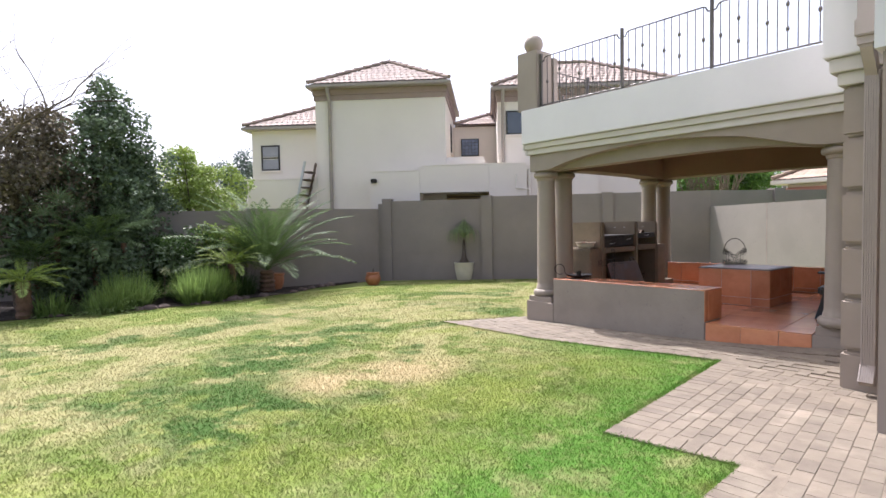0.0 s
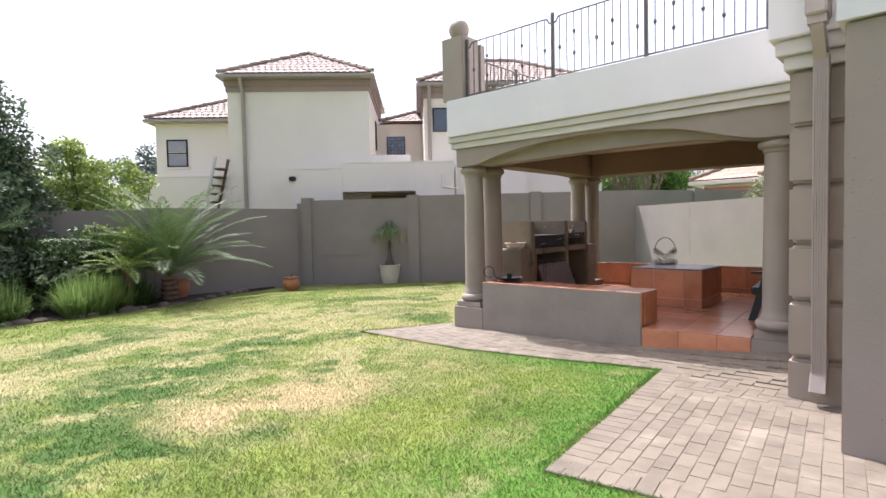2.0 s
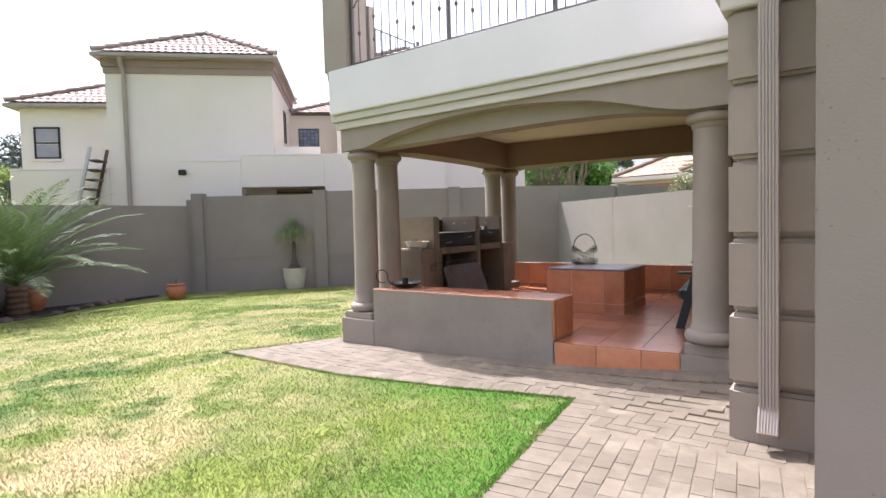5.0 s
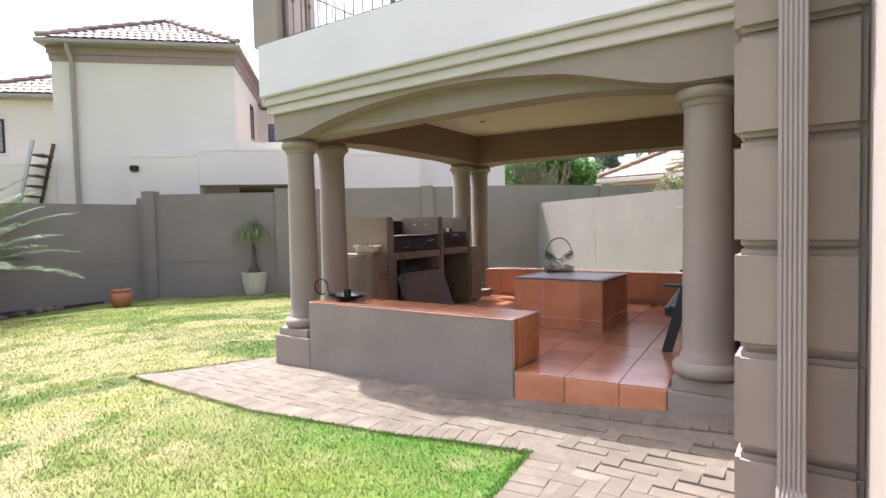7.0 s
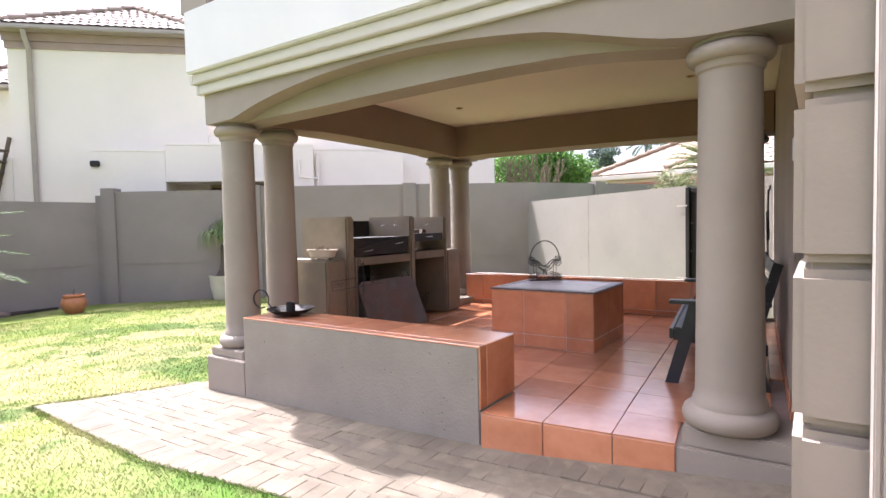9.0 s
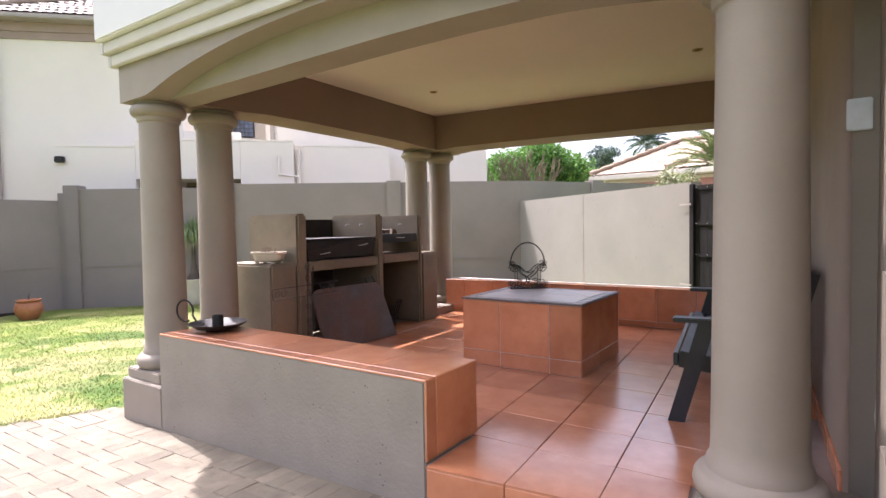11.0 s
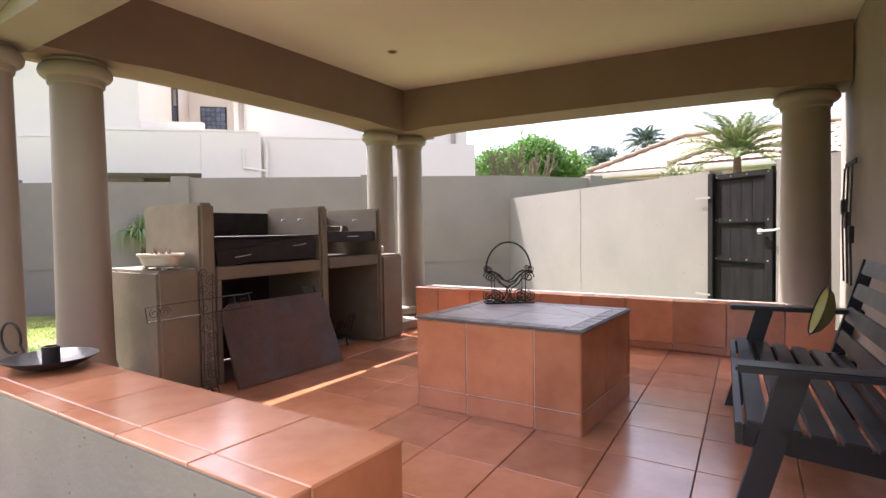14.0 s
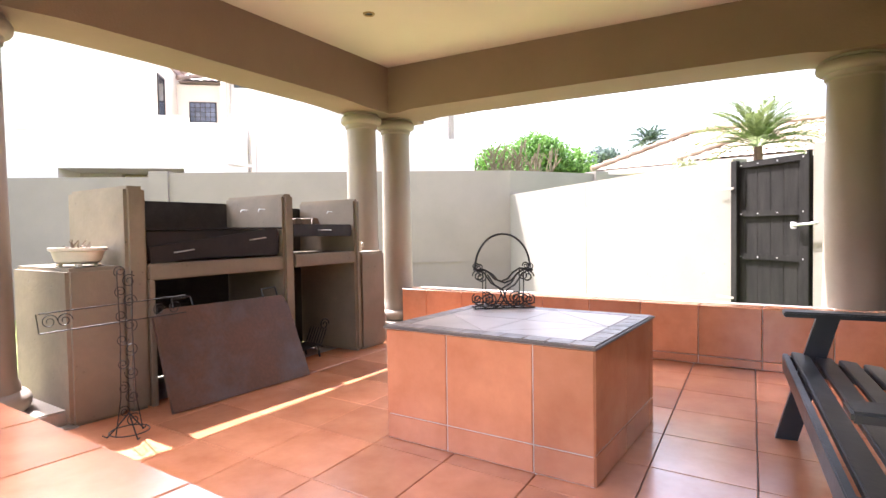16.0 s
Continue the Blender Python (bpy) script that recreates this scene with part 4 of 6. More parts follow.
for k in range(10):
    a0, a1 = TW * k / 10, TW * (k + 1) / 10
    for y0, y1 in ((0, B), (TD - B, TD)):
        poly_tile([(a0, y0), (a1, y0), (a1, y1), (a0, y1)], top, 0.759, 0.764, edge_m, "border_tile")
for k in range(7):
    b0, b1 = B + (TD - 2 * B) * k / 7, B + (TD - 2 * B) * (k + 1) / 7
    for x0, x1 in ((0, B), (TW - B, TW)):
        poly_tile([(x0, b0), (x1, b0), (x1, b1), (x0, b1)], top, 0.759, 0.764, edge_m, "border_tile")

# ---------------------------------------------------------------- wire basket on the table
def spiral(c, r, turns, up, side, start=0.0, n=22):
    c, up, side = Vector(c), Vector(up), Vector(side)
    return [c + (side * math.cos(start + turns * 2 * math.pi * k / n) + up * math.sin(start + turns * 2 * math.pi * k / n)) * r * (1 - 0.75 * k / n) for k in range(n + 1)]


bk = thing("wire_basket", "black wire basket with scrolls and hoop handle on the tiled table", "basket", pose(2.27, 2.58, 0.764, 0, 0, 40))
HW = 0.165
bm = bmesh.new()
tube(bm, [(-HW, 0, 0.23)] + [(-HW * math.cos(a) * 0.98, 0.0, 0.23 + 0.2 * math.sin(a)) for a in [math.pi * k / 20 for k in range(1, 20)]] + [(HW, 0, 0.23)], 0.006, 6)
part("handle", bm, IRON, bk)
for y in (-0.05, 0.05):
    bm = bmesh.new()
    tube(bm, [(-HW - 0.01, y, 0.006), (HW + 0.01, y, 0.006)], 0.005)
    tube(bm, [(-HW - 0.01, y, 0.03), (HW + 0.01, y, 0.03)], 0.003)
    tube(bm, [(-HW, y, 0.22), (-0.11, y, 0.225), (-0.07, y, 0.2), (-0.04, y, 0.165), (0, y, 0.15), (0.04, y, 0.165), (0.07, y, 0.2), (0.11, y, 0.225), (HW, y, 0.22)], 0.005)
    for s in (-1, 1):
        tube(bm, [(s * 0.11, y, 0.0), (s * 0.11, y, 0.22)], 0.003)
        tube(bm, spiral((s * 0.135, y, 0.185), 0.036, 1.6, (0, 0, 1), (s, 0, 0)), 0.004)
        tube(bm, spiral((s * 0.15, y, 0.24), 0.022, 1.4, (0, 0, 1), (-s, 0, 0)), 0.0035)
        tube(bm, spiral((s * 0.085, y, 0.05), 0.04, 1.7, (0, 0, 1), (s, 0, 0), 1.0), 0.004)
        tube(bm, spiral((s * 0.145, y, 0.05), 0.032, 1.5, (0, 0, 1), (-s, 0, 0), 2.0), 0.004)
        tube(bm, [(s * 0.1, y, 0.2), (s * 0.06, y, 0.14), (s * 0.01, y, 0.11), (0, y, 0.08), (s * 0.01, y, 0.05), (s * 0.03, y, 0.02), (s * 0.06, y, 0.01)], 0.0045)
    part("scrollwork", bm, IRON, bk)
bm = bmesh.new()
for x in (-HW, -0.11, -0.055, 0, 0.055, 0.11, HW):
    tube(bm, [(x, -0.05, 0.006), (x, 0.05, 0.006)], 0.004)
for x in (-HW, HW):
    tube(bm, [(x, -0.05, 0.22), (x, 0.05, 0.22)], 0.004)
part("bottom_grid", bm, IRON, bk)

# ---------------------------------------------------------------- low wall details
cd = thing("candle_holder", "black iron plate candle holder with loop handle on the low wall", "candle holder", pose(0.835, 0.3, 0.62, 0, 0, 10) @ Matrix.Diagonal((1.16, 1.16, 1.1, 1)))
bm = bmesh.new()
lathe(bm, [(0.0, 0.004), (0.07, 0.004), (0.13, 0.02), (0.178, 0.05), (0.18, 0.054), (0.13, 0.027), (0.07, 0.012), (0.0, 0.012)], 36, closed=False)
part("plate", bm, IRON, cd)
bm = bmesh.new()
lathe(bm, [(0.034, 0.01), (0.034, 0.1), (0.03, 0.1), (0.03, 0.03)], 24)
part("cup", bm, IRON, cd)
bm = bmesh.new()
tube(bm, [(-0.15, 0, 0.035), (-0.19, 0, 0.045), (-0.215, 0, 0.08)] + [(-0.29 + 0.075 * math.cos(a), 0, 0.115 + 0.075 * math.sin(a)) for a in [-0.4 + 5.6 * k / 16 for k in range(17)]], 0.006)
part("loop_handle", bm, IRON, cd)

# ---------------------------------------------------------------- braai
br = thing("braai", "built-in rendered barbecue with two fire bays, steel hoods and side blocks", "barbecue", pose(0, 0, 0))


def block(name, material, parent, *dims, bevel=0.012, label=""):
    bm = bmesh.new()
    box(bm, *dims, bevel)
    return part(name, bm, material, parent, label)


block("plinth", PLASTER_D, br, -0.16, 0.5, 1.02, 3.55, -0.4, FLOOR - 0.013, bevel=0.004)
block("side_block", PLASTER_D, br, -0.15, 0.56, 1.01, 1.305, FLOOR, 1.05, bevel=0.02)
block("cheek", PLASTER_D, br, -0.15, 0.57, 1.31, 1.43, FLOOR, 1.50, bevel=0.02)
block("cheek", PLASTER_D, br, -0.13, 0.57, 2.42, 2.52, FLOOR, 1.505, bevel=0.02)
block("cheek", PLASTER_D, br, -0.13, 0.57, 3.17, 3.235, FLOOR, 1.50, bevel=0.02)
block("side_block", PLASTER_D, br, -0.13, 0.56, 3.24, 3.56, FLOOR, 1.05, bevel=0.02)
block("shelf", PLASTER_D, br, -0.1, 0.565, 1.432, 2.418, 0.955, 1.05, bevel=0.01)
block("shelf", PLASTER_D, br, -0.1, 0.565, 2.522, 3.168, 0.965, 1.06, bevel=0.01)
block("back_wall", SOOT, br, -0.15, -0.102, 1.432, 2.418, FLOOR, 1.46, bevel=0.005, label="soot-blackened back of the fire bay")
block("back_wall", SOOT, br, -0.15, -0.102, 2.522, 3.168, FLOOR, 1.44, bevel=0.005, label="soot-blackened back of the fire bay")
block("rail_front", PLASTER_D, br, 0.5, 0.565, 1.432, 1.47, FLOOR, 0.953, bevel=0.005)
hood = block("ash_drawer", STEELD, br, 0.1, 0.53, 1.44, 2.405, 1.065, 1.245, bevel=0.008, label="sooty black steel tray front")
bm = bmesh.new()
box(bm, 0.0, 0.56, 1.436, 2.41, 1.25, 1.262, 0.002)
part("grid_plate", bm, STEELD, hood)
bm = bmesh.new()
m = Matrix.Translation((0.532, 1.92, 1.155)) @ Matrix.Rotation(radians(7), 4, "X")
box(bm, 0.0, 0.014, -0.47, 0.47, -0.06, 0.05, 0.003, m)
part("front_flap", bm, STEELD, hood)
for y in (1.66, 2.2):
    bm = bmesh.new()
    tube(bm, [(0.55, y - 0.06, 1.14 + (y - 1.9) * 0.12), (0.575, y - 0.055, 1.142 + (y - 1.9) * 0.12), (0.575, y + 0.055, 1.155 + (y - 1.9) * 0.12), (0.55, y + 0.06, 1.155 + (y - 1.9) * 0.12)], 0.004)
    part("handle", bm, WHITEM, hood, "bright bent wire handle")
hood2 = block("ash_drawer", STEELD, br, 0.1, 0.54, 2.53, 3.16, 1.19, 1.285, bevel=0.008, label="sooty black steel tray front")
bm = bmesh.new()
tube(bm, [(0.54, 2.78, 1.24), (0.56, 2.785, 1.24), (0.56, 2.9, 1.24), (0.54, 2.905, 1.24)], 0.004)
part("handle", bm, WHITEM, hood2, "bright bent wire handle")
for x, y in ((0.15, 2.412), (0.36, 2.412), (0.3, 3.162)):
    bm = bmesh.new()
    tube(bm, [(x, y + 0.01, 1.40), (x, y - 0.04, 1.40), (x, y - 0.05, 1.385)], 0.004)
    part("peg", bm, WHITEM, br, "bright steel peg")

sp = thing("steel_plate", "rusty dark steel braai lid with two handles leaning on the braai", "metal sheet",
           Matrix.Translation((0.80, 1.42, FLOOR + 0.004)) @ Matrix.Rotation(radians(-19.5), 4, "Y"))
bm = bmesh.new()
prism(bm, [(0.0, 0.0), (1.0, 0.0), (0.965, 0.52), (0.93, 0.595), (0.08, 0.6), (0.0, 0.56)], -0.012, 0.012, "x")
part("sheet", bm, STEEL, sp)
for y in (0.14, 0.78):
    bm = bmesh.new()
    tube(bm, [(0, y, 0.58), (0, y - 0.005, 0.655), (0, y + 0.115, 0.66), (0, y + 0.12, 0.59)], 0.006)
    part("handle", bm, IRON, sp)

mug = thing("mug", "small cream stoneware mug on the braai side block", "mug", pose(0.4, 3.38, 1.05))
bm = bmesh.new()
lathe(bm, [(0.03, 0), (0.036, 0.02), (0.038, 0.09), (0.034, 0.09), (0.03, 0.015)], 24)
part("body", bm, PLANTER, mug)
bm = bmesh.new()
tube(bm, [(0.036, 0, 0.075), (0.06, 0, 0.07), (0.062, 0, 0.04), (0.036, 0, 0.03)], 0.005)
part("handle", bm, PLANTER, mug)

wd = thing("firewood", "pale split wood chunks on the braai tray", "firewood", pose(0.3, 2.75, 1.287, 0, 0, 20))
for k in range(3):
    bm = bmesh.new()
    prism(bm, [(-0.03, 0), (0.035, 0.002), (0.02, 0.045), (-0.02, 0.05)], -0.1, 0.1, "y")
    part("log", bm, WOODR, wd, at=pose(0.08 * k, 0.02 * k, 0.0, 0, 0, 30 * k - 30))

bp_ = thing("bonsai_pot", "empty cream ceramic bonsai tray with withered twigs on the braai block", "plant pot", pose(0.36, 1.15, 1.05, 0, 0, 5))
bm = bmesh.new()
lathe(bm, [(0.12, 0.015), (0.15, 0.03), (0.17, 0.085), (0.19, 0.09), (0.19, 0.105), (0.165, 0.105), (0.15, 0.06)], 32)
bmesh.ops.scale(bm, vec=(1.0, 0.66, 1.0), verts=bm.verts)
part("tray", bm, PLANTER, bp_)
for x, y in ((-0.1, -0.05), (0.1, -0.05), (0.1, 0.05), (-0.1, 0.05)):
    bm = bmesh.new()
    box(bm, x - 0.02, x + 0.02, y - 0.012, y + 0.012, 0, 0.016, 0.003)
    part("foot", bm, PLANTER, bp_)
bm = bmesh.new()
rr = random.Random(5)
for k in range(14):
    p = Vector((rr.uniform(-0.06, 0.06), rr.uniform(-0.03, 0.03), 0.07))
    q = p + Vector((rr.uniform(-0.06, 0.06), rr.uniform(-0.03, 0.03), rr.uniform(0.03, 0.08)))
    tube(bm, [p, (p + q) / 2 + Vector((rr.uniform(-.02, .02), 0, 0.01)), q], 0.006, 5, 0.5)
part("twigs", bm, WOODR, bp_)

# wrought iron wine-cross stand
cs = thing("iron_stand", "thin wrought iron scroll stand with crossing arms by the braai", "plant stand", pose(0.93, 1.12, FLOOR, 0, 0, -6))
bm = bmesh.new()
for s in (-0.035, 0.035):
    tube(bm, [(0, s * 1.8, 0.02), (0, s, 0.2), (0, s * 0.8, 0.55), (0, s, 0.83)], 0.003)
for z in (0.08, 0.2, 0.32, 0.44, 0.56, 0.68, 0.78):
    tube(bm, spiral((0, 0.02, z), 0.035, 1.5, (0, 0, 1), (0, 1, 0), z * 9), 0.0024)
    tube(bm, spiral((0, -0.02, z + 0.05), 0.03, 1.5, (0, 0, 1), (0, -1, 0), z * 7), 0.0024)
part("stem", bm, IRON, cs)
bm = bmesh.new()
for z in (0.57, 0.66):
    tube(bm, [(0, -0.36, z), (0, 0.3, z + 0.02)], 0.003)
tube(bm, [(0, -0.36, 0.57), (0, -0.37, 0.66)], 0.003)
for y in (-0.32, -0.26, 0.16, 0.24):
    tube(bm, spiral((0, y, 0.62), 0.034, 1.6, (0, 0, 1), (0, 1, 0)), 0.0024)
part("arm", bm, IRON, cs)
bm = bmesh.new()
for a in (0, 120, 240):
    c, s = math.cos(radians(a)), math.sin(radians(a))
    tube(bm, [(0, 0, 0.12), (0.05 * c, 0.05 * s, 0.06), (0.1 * c, 0.1 * s, 0.006), (0.12 * c, 0.12 * s, 0.02)], 0.0035)
tube(bm, [(0.09 * math.cos(2 * math.pi * k / 24), 0.09 * math.sin(2 * math.pi * k / 24), 0.03) for k in range(25)], 0.003)
part("foot", bm, IRON, cs)
fg = thing("fire_grate", "rusty scrolled iron fire grate in the small bay", "fire grate", pose(0.35, 2.75, FLOOR))
bm = bmesh.new()
for k in range(7):
    tube(bm, [(-0.1 + 0.03 * k, -0.12, 0.02), (-0.1 + 0.03 * k, -0.1, 0.08), (-0.1 + 0.03 * k, 0.14, 0.1), (-0.1 + 0.03 * k, 0.2, 0.22)], 0.006)
for k in range(3):
    tube(bm, [(-0.12, -0.08 + 0.1 * k, 0.09), (0.12, -0.08 + 0.1 * k, 0.09)], 0.006)
tube(bm, spiral((0.1, 0.16, 0.26), 0.05, 1.5, (0, 0, 1), (0, 1, 0)), 0.006)
part("bars", bm, IRON, fg)
for x in (-0.08, 0.08):
    bm = bmesh.new()
    tube(bm, [(x, 0.1, 0.09), (x, 0.12, 0.0)], 0.008)
    part("leg", bm, IRON, fg)

# ---------------------------------------------------------------- garden bench on the patio
bn = thing("garden_bench", "black-stained slatted timber garden bench against the house wall", "bench", pose(3.812, 1.215, FLOOR, 0, 0, 6.8))
# local axes: x to the wall, y along the seat
BL = 1.55
for y, tag in ((0.0, 0), (BL, 1)):
    bm = bmesh.new()
    prism(bm, [(-0.01, 0.0), (0.08, 0.0), (0.24, 0.58), (0.15, 0.58)], y, y + 0.035, "y")
    part("front_leg", bm, WOODB, bn)
    bm = bmesh.new()
    prism(bm, [(0.58, 0.0), (0.66, 0.0), (0.56, 0.36), (0.48, 0.36)], y, y + 0.035, "y")
    part("rear_leg", bm, WOODB, bn)
    bm = bmesh.new()
    prism(bm, [(0.046, 0.31), (0.046, 0.385), (0.64, 0.315), (0.64, 0.24)], y + 0.037, y + 0.07, "y")
    part("seat_rail", bm, WOODB, bn)
    bm = bmesh.new()
    box(bm, 0.02, 0.66, y - 0.04, y + 0.06, 0.582, 0.608, 0.006)
    part("armrest", bm, WOODB, bn)
    bm = bmesh.new()
    prism(bm, [(0.50, 0.24), (0.56, 0.22), (0.73, 0.86), (0.67, 0.88)], y + 0.072, y + 0.11, "y")
    part("back_post", bm, WOODB, bn)
bm = bmesh.new()
box(bm, 0.02, 0.044, 0.0, BL + 0.035, 0.325, 0.4, 0.004)
part("front_board", bm, WOODB, bn)
ob_ = None
for k in range(6):
    x = 0.055 + 0.092 * k
    m = Matrix.Translation((x + 0.035, 0, 0.403 - 0.118 * x)) @ Matrix.Rotation(radians(6.7), 4, "Y")
    if ob_ is None:
        bm = bmesh.new()
        box(bm, -0.035, 0.035, 0.0, BL + 0.035, -0.011, 0.011, 0.004)
        ob_ = part("seat_slat", bm, WOODB, bn, at=m)
    else:
        o = new("seat_slat", ob_.data)
        o.parent, o.matrix_basis = bn, m
ob_ = None
for k in range(5):
    f = 0.12 + 0.2 * k
    m = Matrix.Translation((0.505 + 0.18 * f, 0, 0.25 + 0.64 * f)) @ Matrix.Rotation(radians(17), 4, "Y")
    if ob_ is None:
        bm = bmesh.new()
        box(bm, -0.014, 0.006, 0.04, BL, -0.04, 0.04, 0.004)
        ob_ = part("back_slat", bm, WOODB, bn, at=m)
    else:
        o = new("back_slat", ob_.data)
        o.parent, o.matrix_basis = bn, m
wk = thing("enamel_bowl", "shallow yellow enamel bowl leaning on the bench back", "bowl", pose(4.1, 2.34, 0.86, 0, -72, 8) @ Matrix.Scale(0.72, 4))
bm = bmesh.new()
lathe(bm, [(0.0, -0.05), (0.07, -0.045), (0.14, -0.01), (0.17, 0.03), (0.175, 0.032), (0.14, 0.0), (0.07, -0.036), (0.0, -0.04)], 32, closed=False)
part("bowl", bm, YELLOWP, wk)
bm = bmesh.new()
tube(bm, [(0.17 * math.cos(2 * math.pi * k / 32), 0.17 * math.sin(2 * math.pi * k / 32), 0.033) for k in range(33)], 0.005)
part("rim", bm, IRON, wk)

# wall tools on the house wall
wt = thing("braai_tools", "black iron barbecue tools hanging on the house wall", "barbecue tools", pose(4.3, 3.9, 1.2, 0, 0, 4.6))
for k, y in enumerate((0.0, 0.18, 0.36)):
    bm = bmesh.new()
    tube(bm, [(-0.02, y, 0.5), (-0.03, y + 0.01, 0.1), (-0.02, y, -0.35)], 0.007)
    box(bm, -0.04, -0.01, y - 0.04, y + 0.04, -0.05 + 0.1 * k, 0.07 + 0.1 * k, 0.004)
    part("tool", bm, IRON, wt)
bm = bmesh.new()
box(bm, -0.012, 0.0, -0.06, 0.42, 0.5, 0.54, 0.003)
part("rack", bm, IRON, wt)
sw = thing("light_switch", "white light switch plate on the house wall", "light switch", pose(4.64, 0.497, 1.75))
bm = bmesh.new()
box(bm, -0.04, 0.04, -0.012, 0.0, -0.06, 0.06, 0.004)
part("plate", bm, WHITEM, sw)
bm = bmesh.new()
box(bm, -0.012, 0.012, -0.018, -0.0125, -0.02, 0.02, 0.002)
part("rocker", bm, WHITEM, sw)
cb = thing("cable", "thin white cable run down the wall and over the plinth", "cable", pose(0, 0, 0))
bm = bmesh.new()
tube(bm, [(4.715, 0.49, 0.9), (4.7, 0.495, 0.6), (4.725, 0.47, 0.33), (4.725, 0.2, 0.27), (4.727, 0.02, 0.2), (4.727, -0.012, 0.1), (4.7, -0.02, 0.0), (4.55, -0.03, 0.0), (4.4, -0.02, 0.0)], 0.005)
part("cord", bm, WHITEM, cb)


# ---------------------------------------------------------------- plants
def leaf_cloud(name, blobs, per, size, material, parent, seed=1, aspect=0.62, label="", flat=0.0):
    """Small leaves on the shells of many clumps. blobs: (x, y, z, r)."""
    rng = np.random.default_rng(seed)
    C = []
    for x, y, z, r in blobs:
        n = max(8, int(per * r * r))
        d = rng.normal(size=(n, 3))
        d /= np.linalg.norm(d, axis=1)[:, None]
        rad = r * (0.55 + 0.5 * rng.random(n) ** 0.6)
        wob = 1 + 0.25 * np.sin(5 * d[:, 0] + x * 3) * np.sin(4 * d[:, 1] + y * 2) + 0.12 * np.sin(9 * d[:, 2] + z)
        C.append(np.array([x, y, z]) + d * (rad * wob)[:, None] * [1, 1, 0.85])
    C = np.concatenate(C)
    n = len(C)
    u = rng.normal(size=(n, 3))
    u[:, 2] = u[:, 2] * 0.7 - 0.2
    u /= np.linalg.norm(u, axis=1)[:, None]
    w = np.cross(u, rng.normal(size=(n, 3)))
    w /= np.linalg.norm(w, axis=1)[:, None]
    s = (size * (0.6 + 0.8 * rng.random(n)))[:, None]
    P = np.stack([C, C + u * s * 0.5 + w * s * aspect * 0.5, C + u * s, C + u * s * 0.5 - w * s * aspect * 0.5], 1).reshape(-1, 3)
    F = np.arange(4 * n).reshape(-1, 4)
    me = bpy.data.meshes.new(name)
    me.from_pydata(P.tolist(), [], F.tolist())
    me.materials.append(material)
    ob = new(name, me)
    ob.parent = parent
    return tagged(ob, label)


def tree(name, label, at, height, crown, trunk_r, blobs, per, size, leaf, seed, limbs=7, bark=BARK):
    t = thing(name, label, "tree", pose(*at))
    rng = random.Random(seed)
    bm = bmesh.new()
    lean = Vector((rng.uniform(-0.1, 0.1), rng.uniform(-0.1, 0.1), 0))
    pts = [lean * k * 0.5 + Vector((rng.uniform(-0.05, 0.05), rng.uniform(-0.05, 0.05), height * 0.7 * k / 6)) for k in range(7)]
    tube(bm, pts, trunk_r, 10, 0.35)
    part("trunk", bm, bark, t)
    for k in range(limbs):
        b = blobs[(k * 3) % len(blobs)]
        s = pts[2 + k % 4]
        e = Vector(b[:3])
        bm = bmesh.new()
        tube(bm, [s, s.lerp(e, 0.5) + Vector((0, 0, 0.1)), e], trunk_r * 0.4, 6, 0.2)
        part("limb", bm, bark, t)
    leaf_cloud("crown", blobs, per, size, leaf, t, seed)
    return t


def blob_set(seed, n, c, spread, r0, r1):
    rng = random.Random(seed)
    out = []
    while len(out) < n:
        p = [rng.uniform(-1, 1) for _ in range(3)]
        if sum(v * v for v in p) <= 1:
            out.append((c[0] + p[0] * spread[0], c[1] + p[1] * spread[1], c[2] + p[2] * spread[2], rng.uniform(r0, r1)))
    return out


tree("evergreen_tree", "tall dark green leafy tree behind the planted bed", (-10.25, -4.65, -0.3), 6.2, 2, 0.14,
     blob_set(1, 40, (0, 0, 2.8), (1.1, 1.2, 2.1), 0.32, 0.58) + blob_set(2, 10, (-0.2, 0.25, 4.8), (0.5, 0.5, 0.8), 0.22, 0.38), 2100, 0.1, LEAF_DARK, 11)
tree("evergreen_tree", "dark green bushy tree beside the planted bed", (-10.8, -3.95, -0.3), 5, 2, 0.12,
     blob_set(3, 34, (0, 0.1, 2.8), (0.9, 0.95, 2.2), 0.32, 0.55) + blob_set(4, 9, (0, -0.1, 5.0), (0.4, 0.5, 0.7), 0.2, 0.34), 2100, 0.1, LEAF_DARK, 12)
tree("brownish_tree", "broad tree with brownish fading foliage over the planted bed", (-9.7, -6.3, -0.3), 5, 2, 0.14,
     blob_set(5, 42, (-0.3, 0.0, 3.3), (1.4, 1.3, 1.6), 0.35, 0.6), 2000, 0.09, LEAF_BROWN, 13)
tree("dark_shrub_tree", "dense dark shrub beneath the trees", (-9.9, -5.2, -0.3), 3, 2, 0.1,
     blob_set(6, 30, (0, 0, 1.3), (0.9, 3.2, 1.3), 0.35, 0.6) + blob_set(36, 26, (1.15, 0.1, 0.75), (0.3, 2.3, 0.6), 0.25, 0.4), 1500, 0.11, LEAF_DARK, 14)
tree("lime_tree", "light yellow-green feathery tree behind the palm", (-11.7, -1.85, -0.3), 3.8, 2, 0.1,
     blob_set(7, 44, (0, 0, 2.6), (1.0, 1.5, 1.5), 0.3, 0.5), 3600, 0.085, LEAF_LIME, 15)
tree("lime_tree", "light green feathery tree behind the planted bed", (-13.0, -3.3, -0.3), 3.8, 2, 0.1,
     blob_set(8, 26, (0, 0, 2.8), (1.0, 1.1, 1.2), 0.3, 0.5), 1300, 0.11, LEAF_LIME, 16)
